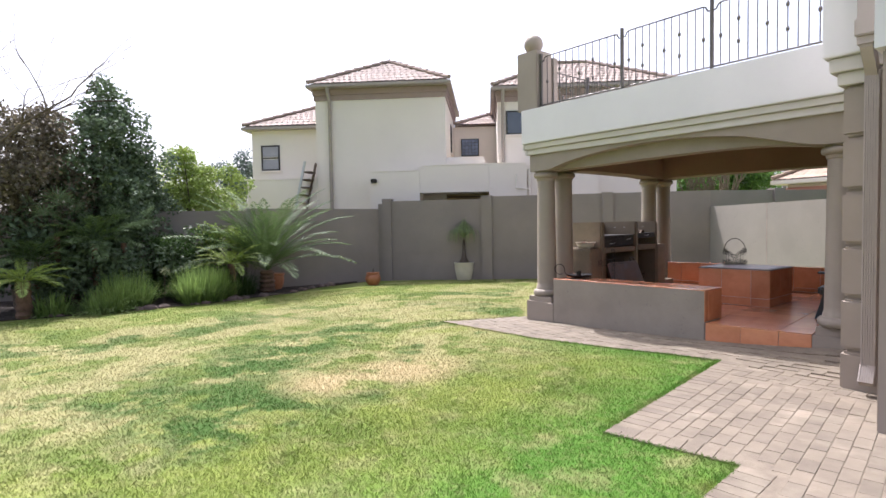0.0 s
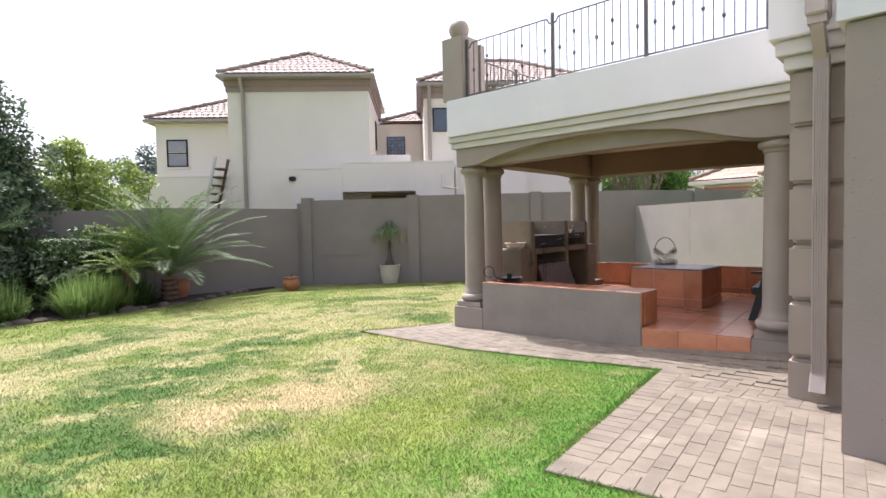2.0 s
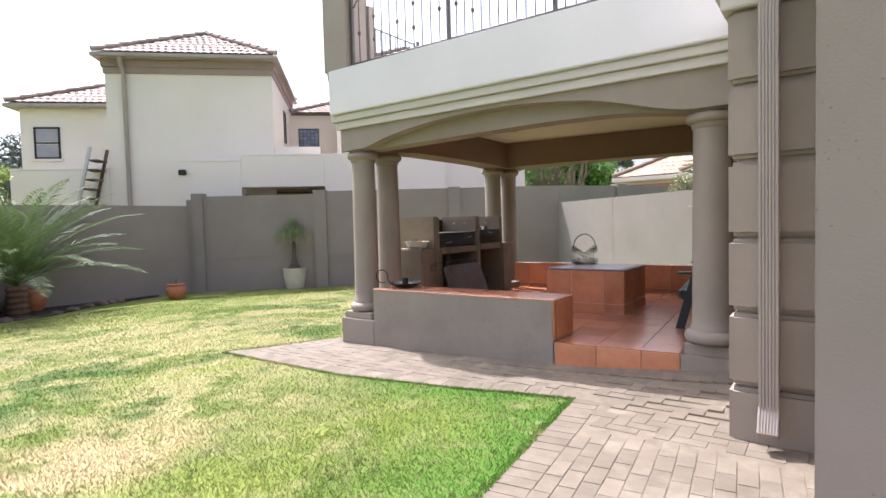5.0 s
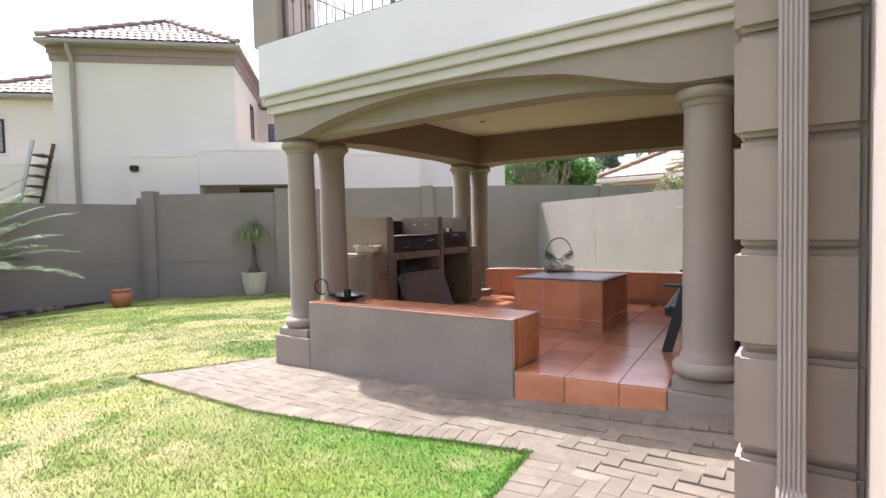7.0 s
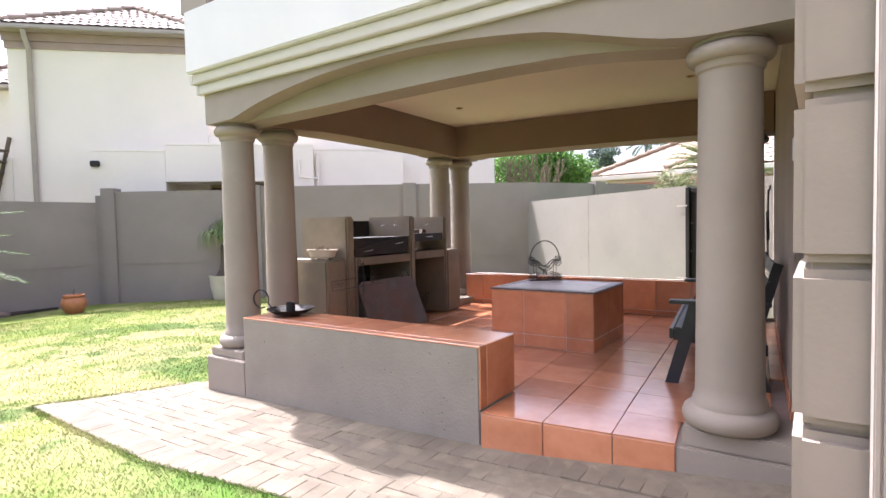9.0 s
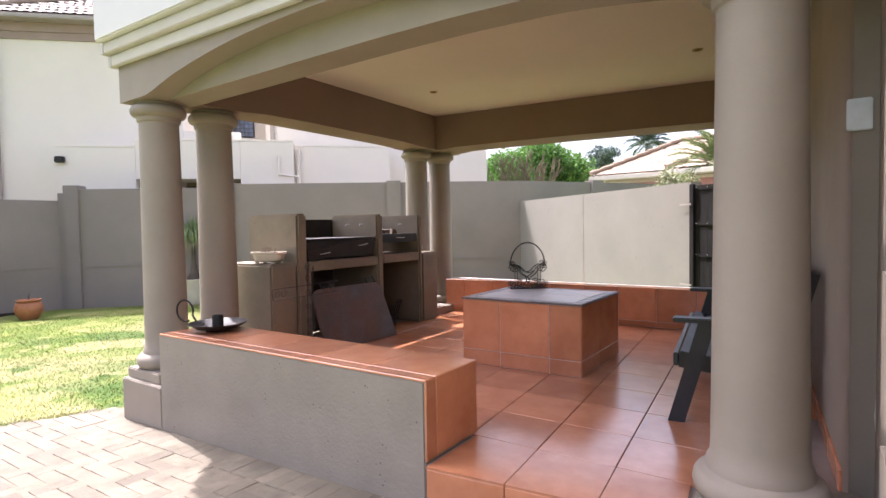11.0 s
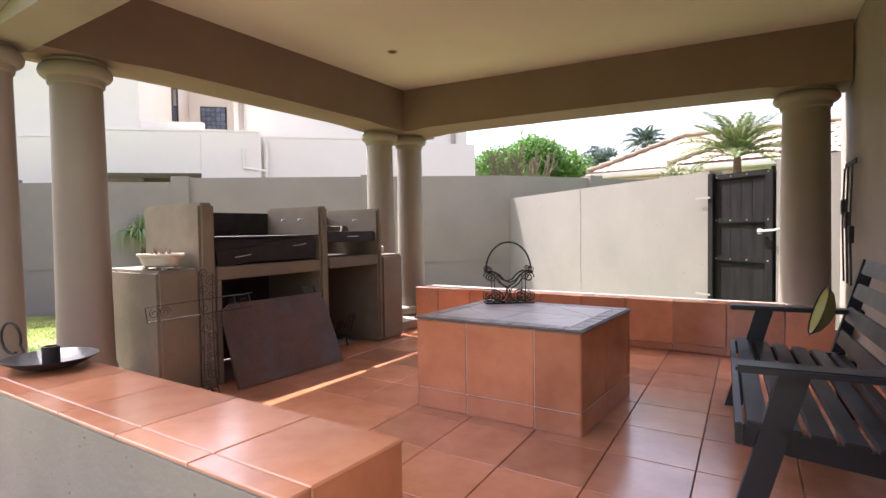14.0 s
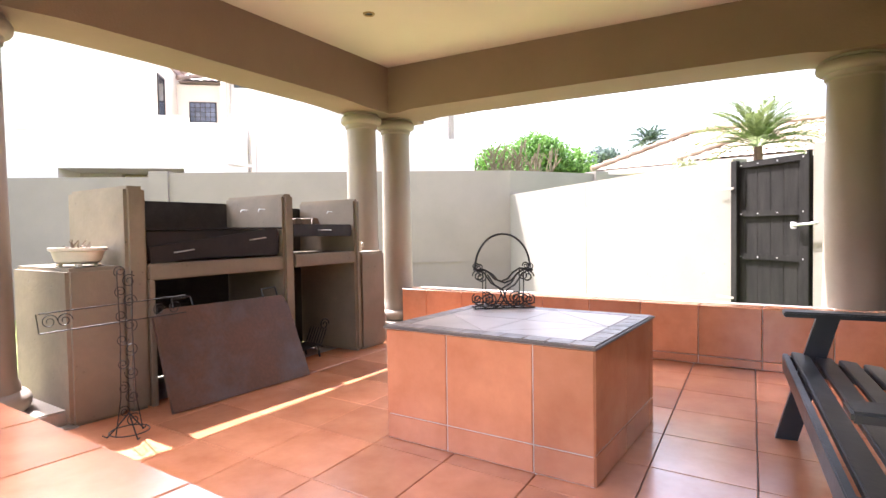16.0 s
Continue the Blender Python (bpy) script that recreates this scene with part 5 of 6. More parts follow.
tree("dark_shrub_tree", "dark green shrub behind the spreading palm", (-10.1, -2.3, -0.3), 2, 2, 0.08,
     blob_set(9, 22, (0, 0, 0.8), (0.7, 1.0, 0.75), 0.3, 0.45), 1500, 0.11, LEAF_DARK, 17)
tree("mid_shrub", "mixed green shrub filling the bed behind the grasses", (-9.15, -2.7, -0.3), 1.8, 2, 0.05,
     blob_set(31, 26, (0, 0, 0.85), (0.4, 1.1, 0.8), 0.25, 0.4), 1900, 0.08, LEAF_MID, 31)
tree("lime_shrub", "feathery yellow-green shrub in the bed beside the palm", (-9.2, -1.7, -0.3), 1.8, 2, 0.04,
     blob_set(32, 14, (0, 0, 1.5), (0.4, 0.6, 0.5), 0.2, 0.32), 2500, 0.07, LEAF_LIME, 32)
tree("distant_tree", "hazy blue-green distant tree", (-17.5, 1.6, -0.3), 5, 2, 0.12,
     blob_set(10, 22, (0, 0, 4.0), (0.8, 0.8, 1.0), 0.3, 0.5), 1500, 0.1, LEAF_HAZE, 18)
tree("round_tree", "rounded bright green tree beyond the boundary wall", (-4.6, 18.8, -0.3), 4.5, 2, 0.16,
     blob_set(11, 60, (-0.35, -0.35, 3.6), (2.0, 1.9, 1.05), 0.4, 0.65) + blob_set(51, 12, (-0.2, -0.3, 4.45), (1.0, 1.0, 0.3), 0.35, 0.5), 1700, 0.11, LEAF_GREEN, 19)
tree("pale_shrub", "pale creamy flowering shrub beyond the side wall", (1.75, 11.6, -0.1), 2.6, 1, 0.05,
     blob_set(12, 16, (0, 0, 2.35), (0.5, 0.45, 0.35), 0.15, 0.26), 2500, 0.07, LEAF_PALE, 20)

# bare branches top left
bt = thing("bare_tree", "leafless tree with thin bare branches above the bed", "tree", pose(-8.6, -7.0, -0.3))
rng = random.Random(3)


def grow(bm, p, d, r, depth):
    n = 4
    pts = [p]
    for _ in range(n):
        d = (d + Vector((rng.uniform(-0.25, 0.25), rng.uniform(-0.25, 0.25), rng.uniform(-0.1, 0.15)))).normalized()
        pts.append(pts[-1] + d * (0.28 if depth else 0.6))
    tube(bm, pts, r, 5, 0.5)
    if depth < 3:
        for k in range(3):
            q = pts[2 + k % 3]
            grow(bm, q, (d + Vector((rng.uniform(-0.9, 0.9), rng.uniform(-0.9, 0.9), rng.uniform(-0.2, 0.5)))).normalized(), r * 0.5, depth + 1)


bm = bmesh.new()
tube(bm, [(0, 0, 0), (0.05, 0, 1.5), (0.0, 0.1, 3.4)], 0.09, 8, 0.6)
part("trunk", bm, BARK, bt)
for k in range(5):
    bm = bmesh.new()
    grow(bm, Vector((0.0, 0.1, 3.2)), Vector((rng.uniform(-0.8, 0.8), rng.uniform(-0.4, 0.9), 1.0)).normalized(), 0.035, 0)
    part("branch", bm, BARK, bt)


def frond(verts, faces, base, yaw, length, rise, droop, width, n=26, leaf_w=0.016, curl=0.5):
    """A feather frond: a rib of short pieces and paired leaflets."""
    bx, by, bz = base
    c, s = math.cos(yaw), math.sin(yaw)
    rib = []
    for k in range(n + 1):
        f = k / n
        r = length * f * math.cos(rise * (1 - 0.3 * f)) 
        z = length * (math.sin(rise) * f - droop * f * f)
        rib.append(Vector((bx + c * r, by + s * r, bz + z)))
    side = Vector((-s, c, 0))
    for k in range(n):
        a, b = rib[k], rib[k + 1]
        w = 0.007 * (1 - k / n) + 0.002
        i = len(verts)
        verts.extend([a - side * w, a + side * w, b + side * w, b - side * w])
        faces.append((i, i + 1, i + 2, i + 3))
        i = len(verts)
        up = Vector((0, 0, w))
        verts.extend([a - up, a + up, b + up, b - up])
        faces.append((i, i + 1, i + 2, i + 3))
        f = (k + 0.5) / n
        if f < 0.16:
            continue
        L = width * (math.sin(math.pi * min(1, f * 0.9 + 0.12)) ** 0.6)
        t = (b - a).normalized()
        for sg in (-1, 1):
            for h in (0.0, 0.5):
                p = a.lerp(b, h)
                d = (side * sg * 0.75 + t * random.uniform(0.7, 1.0) + Vector((0, 0, 0.3 + random.uniform(-0.25, 0.2)))).normalized()
                tip = p + d * L + Vector((0, 0, -curl * L * 0.35))
                mid = p + d * L * 0.5
                i = len(verts)
                verts.extend([p, mid + t * leaf_w, tip, mid - t * leaf_w])
                faces.append((i, i + 1, i + 2, i + 3))


def palm(name, label, at, trunk_h, trunk_r, fronds, length, leaf, seed, rise=(0.2, 1.3), droop=0.55, width=0.4, stems=1, n=26, leaf_w=0.016):
    random.seed(seed)
    t = thing(name, label, "palm", pose(*at))
    for q in range(stems):
        off = Vector((0, 0, 0)) if stems == 1 else Vector((0.07 * math.cos(q * 2.1), 0.07 * math.sin(q * 2.1), 0))
        bm = bmesh.new()
        prof = [(trunk_r * (1.15 if k % 2 else 0.95) * (1 - 0.15 * k / 10), trunk_h * k / 10) for k in range(11)]
        lathe(bm, prof, 12)
        if stems > 1:
            for v in bm.verts:
                v.co += off * (1 + v.co.z / trunk_h)
        part("trunk", bm, BARKR, t)
        for k in range(fronds // stems):
            verts, faces = [], []
            yaw = k * 2.39996 + random.uniform(-0.2, 0.2)
            f = (k + 0.5) / (fronds // stems)
            ri = rise[0] + (rise[1] - rise[0]) * f
            frond(verts, faces, off * 2 + Vector((0, 0, trunk_h)), yaw, length * random.uniform(0.85, 1.1), ri, droop * (1.15 - 0.5 * f), width, n, leaf_w)
            o = raw("frond", [tuple(v) for v in verts], faces, leaf)
            o.parent = t
    return t


palm("date_palm", "low spreading feather palm with arching grey-green fronds in the bed", (-8.5, -0.95, -0.25), 0.6, 0.2, 48, 2.95, LEAF_PALM, 4, (0.45, 1.5), 0.42, 0.4, n=46, leaf_w=0.012)
palm("yard_palm", "feather palm with dense arching fronds beyond the side wall", (3.12, 8.4, 0.0), 2.3, 0.06, 36, 0.95, LEAF_YPALM, 5, (0.3, 1.5), 0.45, 0.2, n=34, leaf_w=0.01)
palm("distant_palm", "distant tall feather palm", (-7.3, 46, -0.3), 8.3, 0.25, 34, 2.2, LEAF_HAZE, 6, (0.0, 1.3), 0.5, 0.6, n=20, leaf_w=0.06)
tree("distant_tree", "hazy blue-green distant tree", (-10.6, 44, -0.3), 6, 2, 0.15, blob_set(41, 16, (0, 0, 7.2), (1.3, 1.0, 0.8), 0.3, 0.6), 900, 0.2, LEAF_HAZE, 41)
palm("tree_fern", "tree fern with bright lacy fronds in the bed", (-7.9, -6.3, -0.25), 0.75, 0.14, 18, 0.9, LEAF_LIME, 7, (0.15, 0.9), 0.45, 0.2, n=24)
palm("tree_fern", "tree fern with pale green fronds beside the palm", (-8.2, -2.0, -0.25), 0.85, 0.1, 18, 1.0, LEAF_LIME, 8, (0.2, 0.9), 0.4, 0.2, n=24)
palm("dark_palm", "dark feather palm in the shade of the trees", (-8.9, -4.9, -0.25), 1.5, 0.06, 18, 1.2, LEAF_PALM, 9, (0.1, 1.2), 0.45, 0.35, n=22)
palm("dark_palm", "dark feather palm among the shrubs", (-8.8, -6.0, -0.25), 1.1, 0.06, 18, 1.1, LEAF_PALM, 10, (0.1, 1.2), 0.45, 0.35, n=22)


def fan_plant(at, seed):
    t = thing("fan_palm", "small dark fan palm with pleated round leaves", "palm", pose(*at))
    r = random.Random(seed)
    for k in range(9):
        yaw, el = k * 2.4, r.uniform(0.3, 1.2)
        d = Vector((math.cos(yaw) * math.cos(el), math.sin(yaw) * math.cos(el), math.sin(el)))
        c = d * r.uniform(0.6, 0.9)
        verts, faces = [], []
        side = d.cross(Vector((0, 0, 1))).normalized()
        up = side.cross(d)
        for j in range(13):
            a = radians(-105 + 210 * j / 12)
            u = (d * math.cos(a) + side * math.sin(a) + up * 0.12).normalized()
            w = u.cross(up).normalized() * 0.014
            i = len(verts)
            verts += [c, c + u * 0.2 + w, c + u * 0.38 - Vector((0, 0, 0.04)), c + u * 0.2 - w]
            faces.append((i, i + 1, i + 2, i + 3))
        i = len(verts)
        w = side * 0.006
        verts += [Vector((0, 0, 0)) - w, Vector((0, 0, 0)) + w, c + w, c - w]
        faces.append((i, i + 1, i + 2, i + 3))
        o = raw("leaf", [tuple(v) for v in verts], faces, LEAF_DARK)
        o.parent = t
    bm = bmesh.new()
    lathe(bm, [(0.07, -1.3), (0.06, 0)], 10)
    part("trunk", bm, BARKR, t)


fan_plant((-8.9, -4.3, 1.2), 1)
fan_plant((-9.0, -5.6, 1.4), 2)


def strap_clump(name, label, at, n, length, r0, seed, arch=0.5, w=0.012, leaf=BLADE, trunk=None, cat="plant"):
    """A clump of long narrow arching leaves."""
    rg = np.random.default_rng(seed)
    t = thing(name, label, cat, pose(*at))
    verts, faces = [], []
    for k in range(n):
        yaw = rg.uniform(0, 2 * math.pi)
        rr = r0 * math.sqrt(rg.random())
        L = length * rg.uniform(0.7, 1.1)
        out = rg.uniform(0.15, 1.0) * arch
        c, s = math.cos(yaw), math.sin(yaw)
        b = Vector((rr * math.cos(yaw + rg.uniform(-1, 1)), rr * math.sin(yaw + rg.uniform(-1, 1)), 0))
        sd = Vector((-s, c, 0))
        i = len(verts)
        for q in range(5):
            f = q / 4
            p = b + Vector((c, s, 0)) * (L * out * f) + Vector((0, 0, L * (f * (1.15 - out * 0.5) - out * 0.75 * f * f)))
            ww = w * (1 - f * 0.85)
            verts += [tuple(p - sd * ww), tuple(p + sd * ww)]
        for q in range(4):
            faces.append((i + 2 * q, i + 2 * q + 1, i + 2 * q + 3, i + 2 * q + 2))
    o = raw("leaves", verts, faces, leaf)
    o.parent = t
    return t


strap_clump("grass_clump", "dense clump of bright strap-leaved grass in the bed", (-7.75, -2.95, -0.27), 1500, 0.95, 0.42, 1, 0.65)
strap_clump("grass_clump", "dense clump of bright strap-leaved grass in the bed", (-7.95, -2.45, -0.27), 900, 0.85, 0.32, 2, 0.65)
strap_clump("grass_clump", "wide clump of green strap-leaved grass beside the lawn", (-7.95, -4.45, -0.27), 1300, 0.9, 0.4, 3, 0.7)
strap_clump("agapanthus", "low clump of broad dark arching leaves at the lawn edge", (-7.6, -4.95, -0.27), 500, 0.6, 0.3, 4, 0.95, 0.02)
strap_clump("agapanthus", "low clump of broad arching leaves under the tree fern", (-8.0, -5.8, -0.27), 400, 0.55, 0.3, 5, 0.95, 0.02)
strap_clump("grass_clump", "clump of dark strap leaves beside the palm", (-8.5, -1.75, -0.27), 600, 0.7, 0.35, 6, 0.8, 0.014, LEAF_MID)

# flower heads
for x, y, z in ((-7.85, -3.7, 0.75), (-8.4, -1.35, 0.7)):
    fl = thing("dried_flower", "dried cream hydrangea flower head among the grasses", "flower", pose(x, y, -0.27))
    bm = bmesh.new()
    tube(bm, [(0, 0, 0), (0.03, 0.02, z)], 0.006)
    part("stalk", bm, WOODR, fl)
    leaf_cloud("flower_head", [(0.03, 0.02, z + 0.06, 0.1)], 12000, 0.03, LEAF_PALE, fl, 4, 0.9)

# bed soil and rocks
BED = [(-9.0, 2.2), (-8.55, 0.5), (-7.75, -0.6), (-7.6, -1.6), (-7.3, -2.8), (-7.35, -4.2), (-7.6, -5.6), (-8.1, -7.5), (-9.5, -12.0), (-15, -13.5), (-9.4, -1.2), (-9.1, 2.0)]
bm = bmesh.new()
prism(bm, BED, -0.6, -0.235, "z")
struct("planting_bed", bm, SOIL, "dark soil of the planted border", False)
rk = random.Random(9)
for k in range(34):
    f = rk.uniform(0.0, 7.0)
    i = int(f)
    p = Vector(BED[i]).lerp(Vector(BED[i + 1]), f - i)
    bm = bmesh.new()
    bmesh.ops.create_icosphere(bm, subdivisions=2, radius=1)
    for v in bm.verts:
        v.co *= 1 + 0.22 * noise.noise(v.co * 1.7 + Vector((k * 3, 0, 0)))
    r = rk.uniform(0.07, 0.15)
    bmesh.ops.scale(bm, vec=(r * 1.3, r, r * 0.75), verts=bm.verts)
    st = thing("rock", "rough brown rock edging the planted bed", "rock", pose(p.x - 0.08, p.y, -0.25, 0, 0, rk.uniform(0, 180)), "bed edging rocks")
    part("stone", bm, ROCK, st)

# pots
tp = thing("plant_pot", "round terracotta pot standing on the lawn by the wall", "plant pot", pose(-7.85, 2.05, -0.27))
bm = bmesh.new()
lathe(bm, [(0.13, 0.0), (0.2, 0.1), (0.235, 0.2), (0.21, 0.31), (0.17, 0.345), (0.2, 0.36), (0.205, 0.385), (0.18, 0.385), (0.15, 0.33)], 32)
part("pot", bm, POTT, tp)
tw = bmesh.new()
tube(tw, [(0, 0, 0.3), (0.02, 0, 0.42), (0.0, 0.02, 0.5)], 0.008)
tube(tw, [(0.02, 0.01, 0.3), (-0.04, 0, 0.46)], 0.006)
part("twig", tw, WOODR, tp)
tp2 = thing("plant_pot", "dull terracotta pot half hidden behind the palm", "plant pot", pose(-8.95, -0.55, -0.27))
bm = bmesh.new()
lathe(bm, [(0.16, 0.0), (0.24, 0.15), (0.27, 0.3), (0.25, 0.42), (0.28, 0.44), (0.28, 0.48), (0.24, 0.48)], 32)
part("pot", bm, POTT, tp2)
cp = thing("plant_pot", "tall cream ceramic pot standing on the lawn by the wall", "plant pot", pose(-6.75, 4.75, -0.26))
bm = bmesh.new()
lathe(bm, [(0.2, 0.0), (0.24, 0.08), (0.29, 0.35), (0.3, 0.52), (0.315, 0.54), (0.315, 0.58), (0.28, 0.58), (0.27, 0.5)], 36)
part("pot", bm, POTW, cp)
pt = strap_clump("ponytail_palm", "ponytail palm with drooping thin leaves in the cream pot", (-6.75, 4.75, 0.24), 1, 0.1, 0.01, 40, cat="palm")
bm = bmesh.new()
lathe(bm, [(0.14, 0.0), (0.15, 0.1), (0.08, 0.22), (0.045, 0.4), (0.04, 0.72), (0.02, 0.8)], 14)
part("trunk", bm, BARK, pt)
rg = np.random.default_rng(8)
verts, faces = [], []
for k in range(560):
    yaw, out = rg.uniform(0, 2 * math.pi), rg.uniform(0.1, 1)
    c, s = math.cos(yaw), math.sin(yaw)
    L = rg.uniform(0.9, 1.3)
    i = len(verts)
    for q in range(6):
        f = q / 5
        r = L * 0.5 * out * math.sin(min(1, f * 1.2) * math.pi / 2)
        z = 0.85 + L * (0.95 * f - (0.35 + 0.75 * out) * f * f)
        w = 0.012 * (1 - 0.8 * f)
        verts += [(c * r - s * -w, s * r + c * -w, z), (c * r + s * -w, s * r - c * -w, z)]
    for q in range(5):
        faces.append((i + 2 * q, i + 2 * q + 1, i + 2 * q + 3, i + 2 * q + 2))
o = raw("crown", verts, faces, leafmat("grey_green_thin_leaves", (0.27, 0.33, 0.15), (0.15, 0.21, 0.09), 0.5, 0.3))
o.parent = pt

# cactus-like bare stems before the round tree
ct = thing("candelabra_shrub", "pale leafless upright stems before the round tree", "shrub", pose(-2.95, 12.9, -0.3))
rr = random.Random(12)
for k in range(46):
    bm = bmesh.new()
    a, x0 = rr.uniform(-0.55, 0.55), rr.uniform(-0.85, 0.75)
    h = rr.uniform(3.1, 3.8)
    pts = [Vector((x0, x0 * 0.7, 1.4)) + Vector((a * f * 1.3 + rr.uniform(-.05, .05), a * f * 0.8, (h - 1.4) * f)) for f in (0, 0.3, 0.6, 1)]
    tube(bm, pts, 0.022, 6, 0.6)
    for q in range(5):
        s = pts[1].lerp(pts[3], rr.random())
        tube(bm, [s, s + Vector((rr.uniform(-.25, .25), rr.uniform(-.1, .1), 0.3))], 0.025, 5, 0.5)
    part("stem", bm, TAN, ct)


# ---------------------------------------------------------------- lawn blades
rng = np.random.default_rng(21)
N = 400000
X = rng.uniform(-7.5, 4.9, 3 * N)
Y = rng.uniform(-8.0, 6.5, 3 * N)
eye_d = np.hypot(X - 4.5, Y + 4.5)
keep = rng.random(3 * N) < np.clip(2.4 / (eye_d + 0.4), 0.06, 1.0) ** 1.25
P_ = PAVE
ins = np.zeros(3 * N, bool)
for (x0, y0), (x1, y1) in zip(P_, P_[1:] + P_[:1]):
    cross = (y0 > Y) != (y1 > Y)
    with np.errstate(divide="ignore", invalid="ignore"):
        ins ^= cross & (X < (x1 - x0) * (Y - y0) / ((y1 - y0) or 1e-9) + x0)
keep &= ~ins & ~((X > -0.1) & (Y > 0)) & (Y < 9.3 + 0.791 * (X + 1.1) - 0.1) & (X < 4.8)
X, Y = X[keep], Y[keep]
E_ = [(-0.35, 0.0), (-0.95, -1.08), (1.2, -1.2), (2.6, -1.06), (3.52, -0.87), (3.84, -3.56), (4.72, -3.42), (4.95, -8.0)]
ex, ey = [], []
for (x0, y0), (x1, y1) in zip(E_, E_[1:]):
    L_ = math.hypot(x1 - x0, y1 - y0)
    q = int(L_ * 600)
    t_, o_ = rng.random(q), rng.uniform(-0.012, 0.05, q)
    ex.append(x0 + (x1 - x0) * t_ + (y1 - y0) / L_ * o_)
    ey.append(y0 + (y1 - y0) * t_ - (x1 - x0) / L_ * o_)
n_in = len(X)
X, Y = np.concatenate([X, *ex]), np.concatenate([Y, *ey])
n = len(X)
D = np.hypot(X - 4.5, Y + 4.5)
Z = np.interp(X, (-60, -30, -9, 0, 3, 30), (-0.3, -0.3, -0.27, -0.1, -0.02, -0.02)) - 0.013 + np.where(np.arange(n) >= n_in, 0.008, 0.0)
h = rng.uniform(0.012, 0.03, n) * np.where(np.arange(n) >= n_in, 0.9, 1.0)
w = rng.uniform(0.0018, 0.003, n) * (1 + 0.11 * D)
a = rng.uniform(0, 2 * math.pi, n)
l = rng.uniform(0, 2 * math.pi, n)
V = np.stack([np.stack([X - w * np.cos(a), Y - w * np.sin(a), Z], 1), np.stack([X + w * np.cos(a), Y + w * np.sin(a), Z], 1),
              np.stack([X + 0.7 * h * np.cos(l), Y + 0.7 * h * np.sin(l), Z + h], 1)], 1).reshape(-1, 3)
lb = raw("grass", V.tolist(), np.arange(3 * n).reshape(-1, 3).tolist(), LAWNB)
tagged(lb, "short mown lawn grass, green with dry patches", "grass", kind="stuff")

# ---------------------------------------------------------------- paving
bm = bmesh.new()
for poly in ([(-0.95, -1.08), (0.0, -1.133), (0.0, 0.6), (-0.05, 0.6)], [(0.0, -1.133), (1.2, -1.2), (1.2, 0.6), (0.0, 0.6)],
             [(1.2, -1.2), (2.6, -1.06), (2.6, 0.6), (1.2, 0.6)], [(2.6, -1.06), (3.52, -0.87), (3.52, 0.6), (2.6, 0.6)], [(3.52, -0.87), (3.84, -3.56), (4.72, -3.42), (4.72, 0.6), (3.52, 0.6)],
             [(4.72, -3.42), (4.95, -8.5), (9.0, -8.5), (9.0, 0.6), (4.72, 0.6)]):
    up = [bm.verts.new((x, y, ground_z(x, y) - 0.0055)) for x, y in poly]
    dn = [bm.verts.new((x, y, -0.5)) for x, y in poly]
    bm.faces.new(up)
    for i in range(len(poly)):
        bm.faces.new((up[i], up[(i + 1) % len(poly)], dn[(i + 1) % len(poly)], dn[i]))
tops = [f for f in bm.faces if all(v.co.z > -0.3 for v in f.verts)]
tops = bmesh.ops.triangulate(bm, faces=tops)["faces"]
bmesh.ops.subdivide_edges(bm, edges=list({e for f in tops for e in f.edges}), cuts=27, use_grid_fill=True)
for v in bm.verts:
    if v.co.z > -0.3:
        v.co.z = ground_z(v.co.x, v.co.y) - 0.005
paving = struct("pavement", bm, SAND, "sandy bed of the brick paving", False)

BW, BLN, GAP = 0.105, 0.21, 0.0042
bricks = []
edge = [(-0.95, -1.08), (1.2, -1.2), (2.6, -1.06), (3.52, -0.87), (3.84, -3.56), (4.72, -3.42), (4.95, -8.5)]


def edge_dist(x, y):
    best = 9
    for (x0, y0), (x1, y1) in zip(edge, edge[1:]):
        dx, dy = x1 - x0, y1 - y0
        t = max(0, min(1, ((x - x0) * dx + (y - y0) * dy) / (dx * dx + dy * dy)))
        best = min(best, math.hypot(x - x0 - t * dx, y - y0 - t * dy))
    return best


def is_paved(x, y, m=0.0):
    return inside(x, y, PAVE) and not (x > 4.66 and y > -1.1) and not (x > 5.14 and y > -2.16) and not (x > 0.0 and y > -0.0)


# soldier course along the lawn edges and the step
for (x0, y0), (x1, y1) in zip(edge, edge[1:]):
    d = Vector((x1 - x0, y1 - y0))
    L = d.length
    d.normalize()
    nrm = Vector((-d.y, d.x))
    if not inside(x0 + d.x * L / 2 + nrm.x * 0.1, y0 + d.y * L / 2 + nrm.y * 0.1, PAVE):
        nrm = -nrm
    for k in range(int(L / BW)):
        c = Vector((x0, y0)) + d * (BW * (k + 0.5)) + nrm * (BLN / 2)
        bricks.append((c.x, c.y, math.atan2(nrm.y, nrm.x)))
for k in range(int(4.7 / BW)):
    bricks.append((BW * (k + 0.5), -BLN / 2 - 0.004, math.pi / 2))
# herringbone in the field, along and across
for i in range(-60, 110):
    for j in range(-120, 40):
        m4 = (i - j) % 4
        if m4 == 0:
            x, y, ang = (i + 1) * BW, (j + 0.5) * BW, 0.0
        elif m4 == 2:
            x, y, ang = (i + 0.5) * BW, (j + 0.0) * BW, math.pi / 2
        else:
            continue
        x -= 1.0
        if is_paved(x, y) and (x < 3.44 or y > -1.35) and edge_dist(x, y) > BLN + 0.045 and (y < -BLN - 0.08 or x < -0.09):
            bricks.append((x, y, ang))
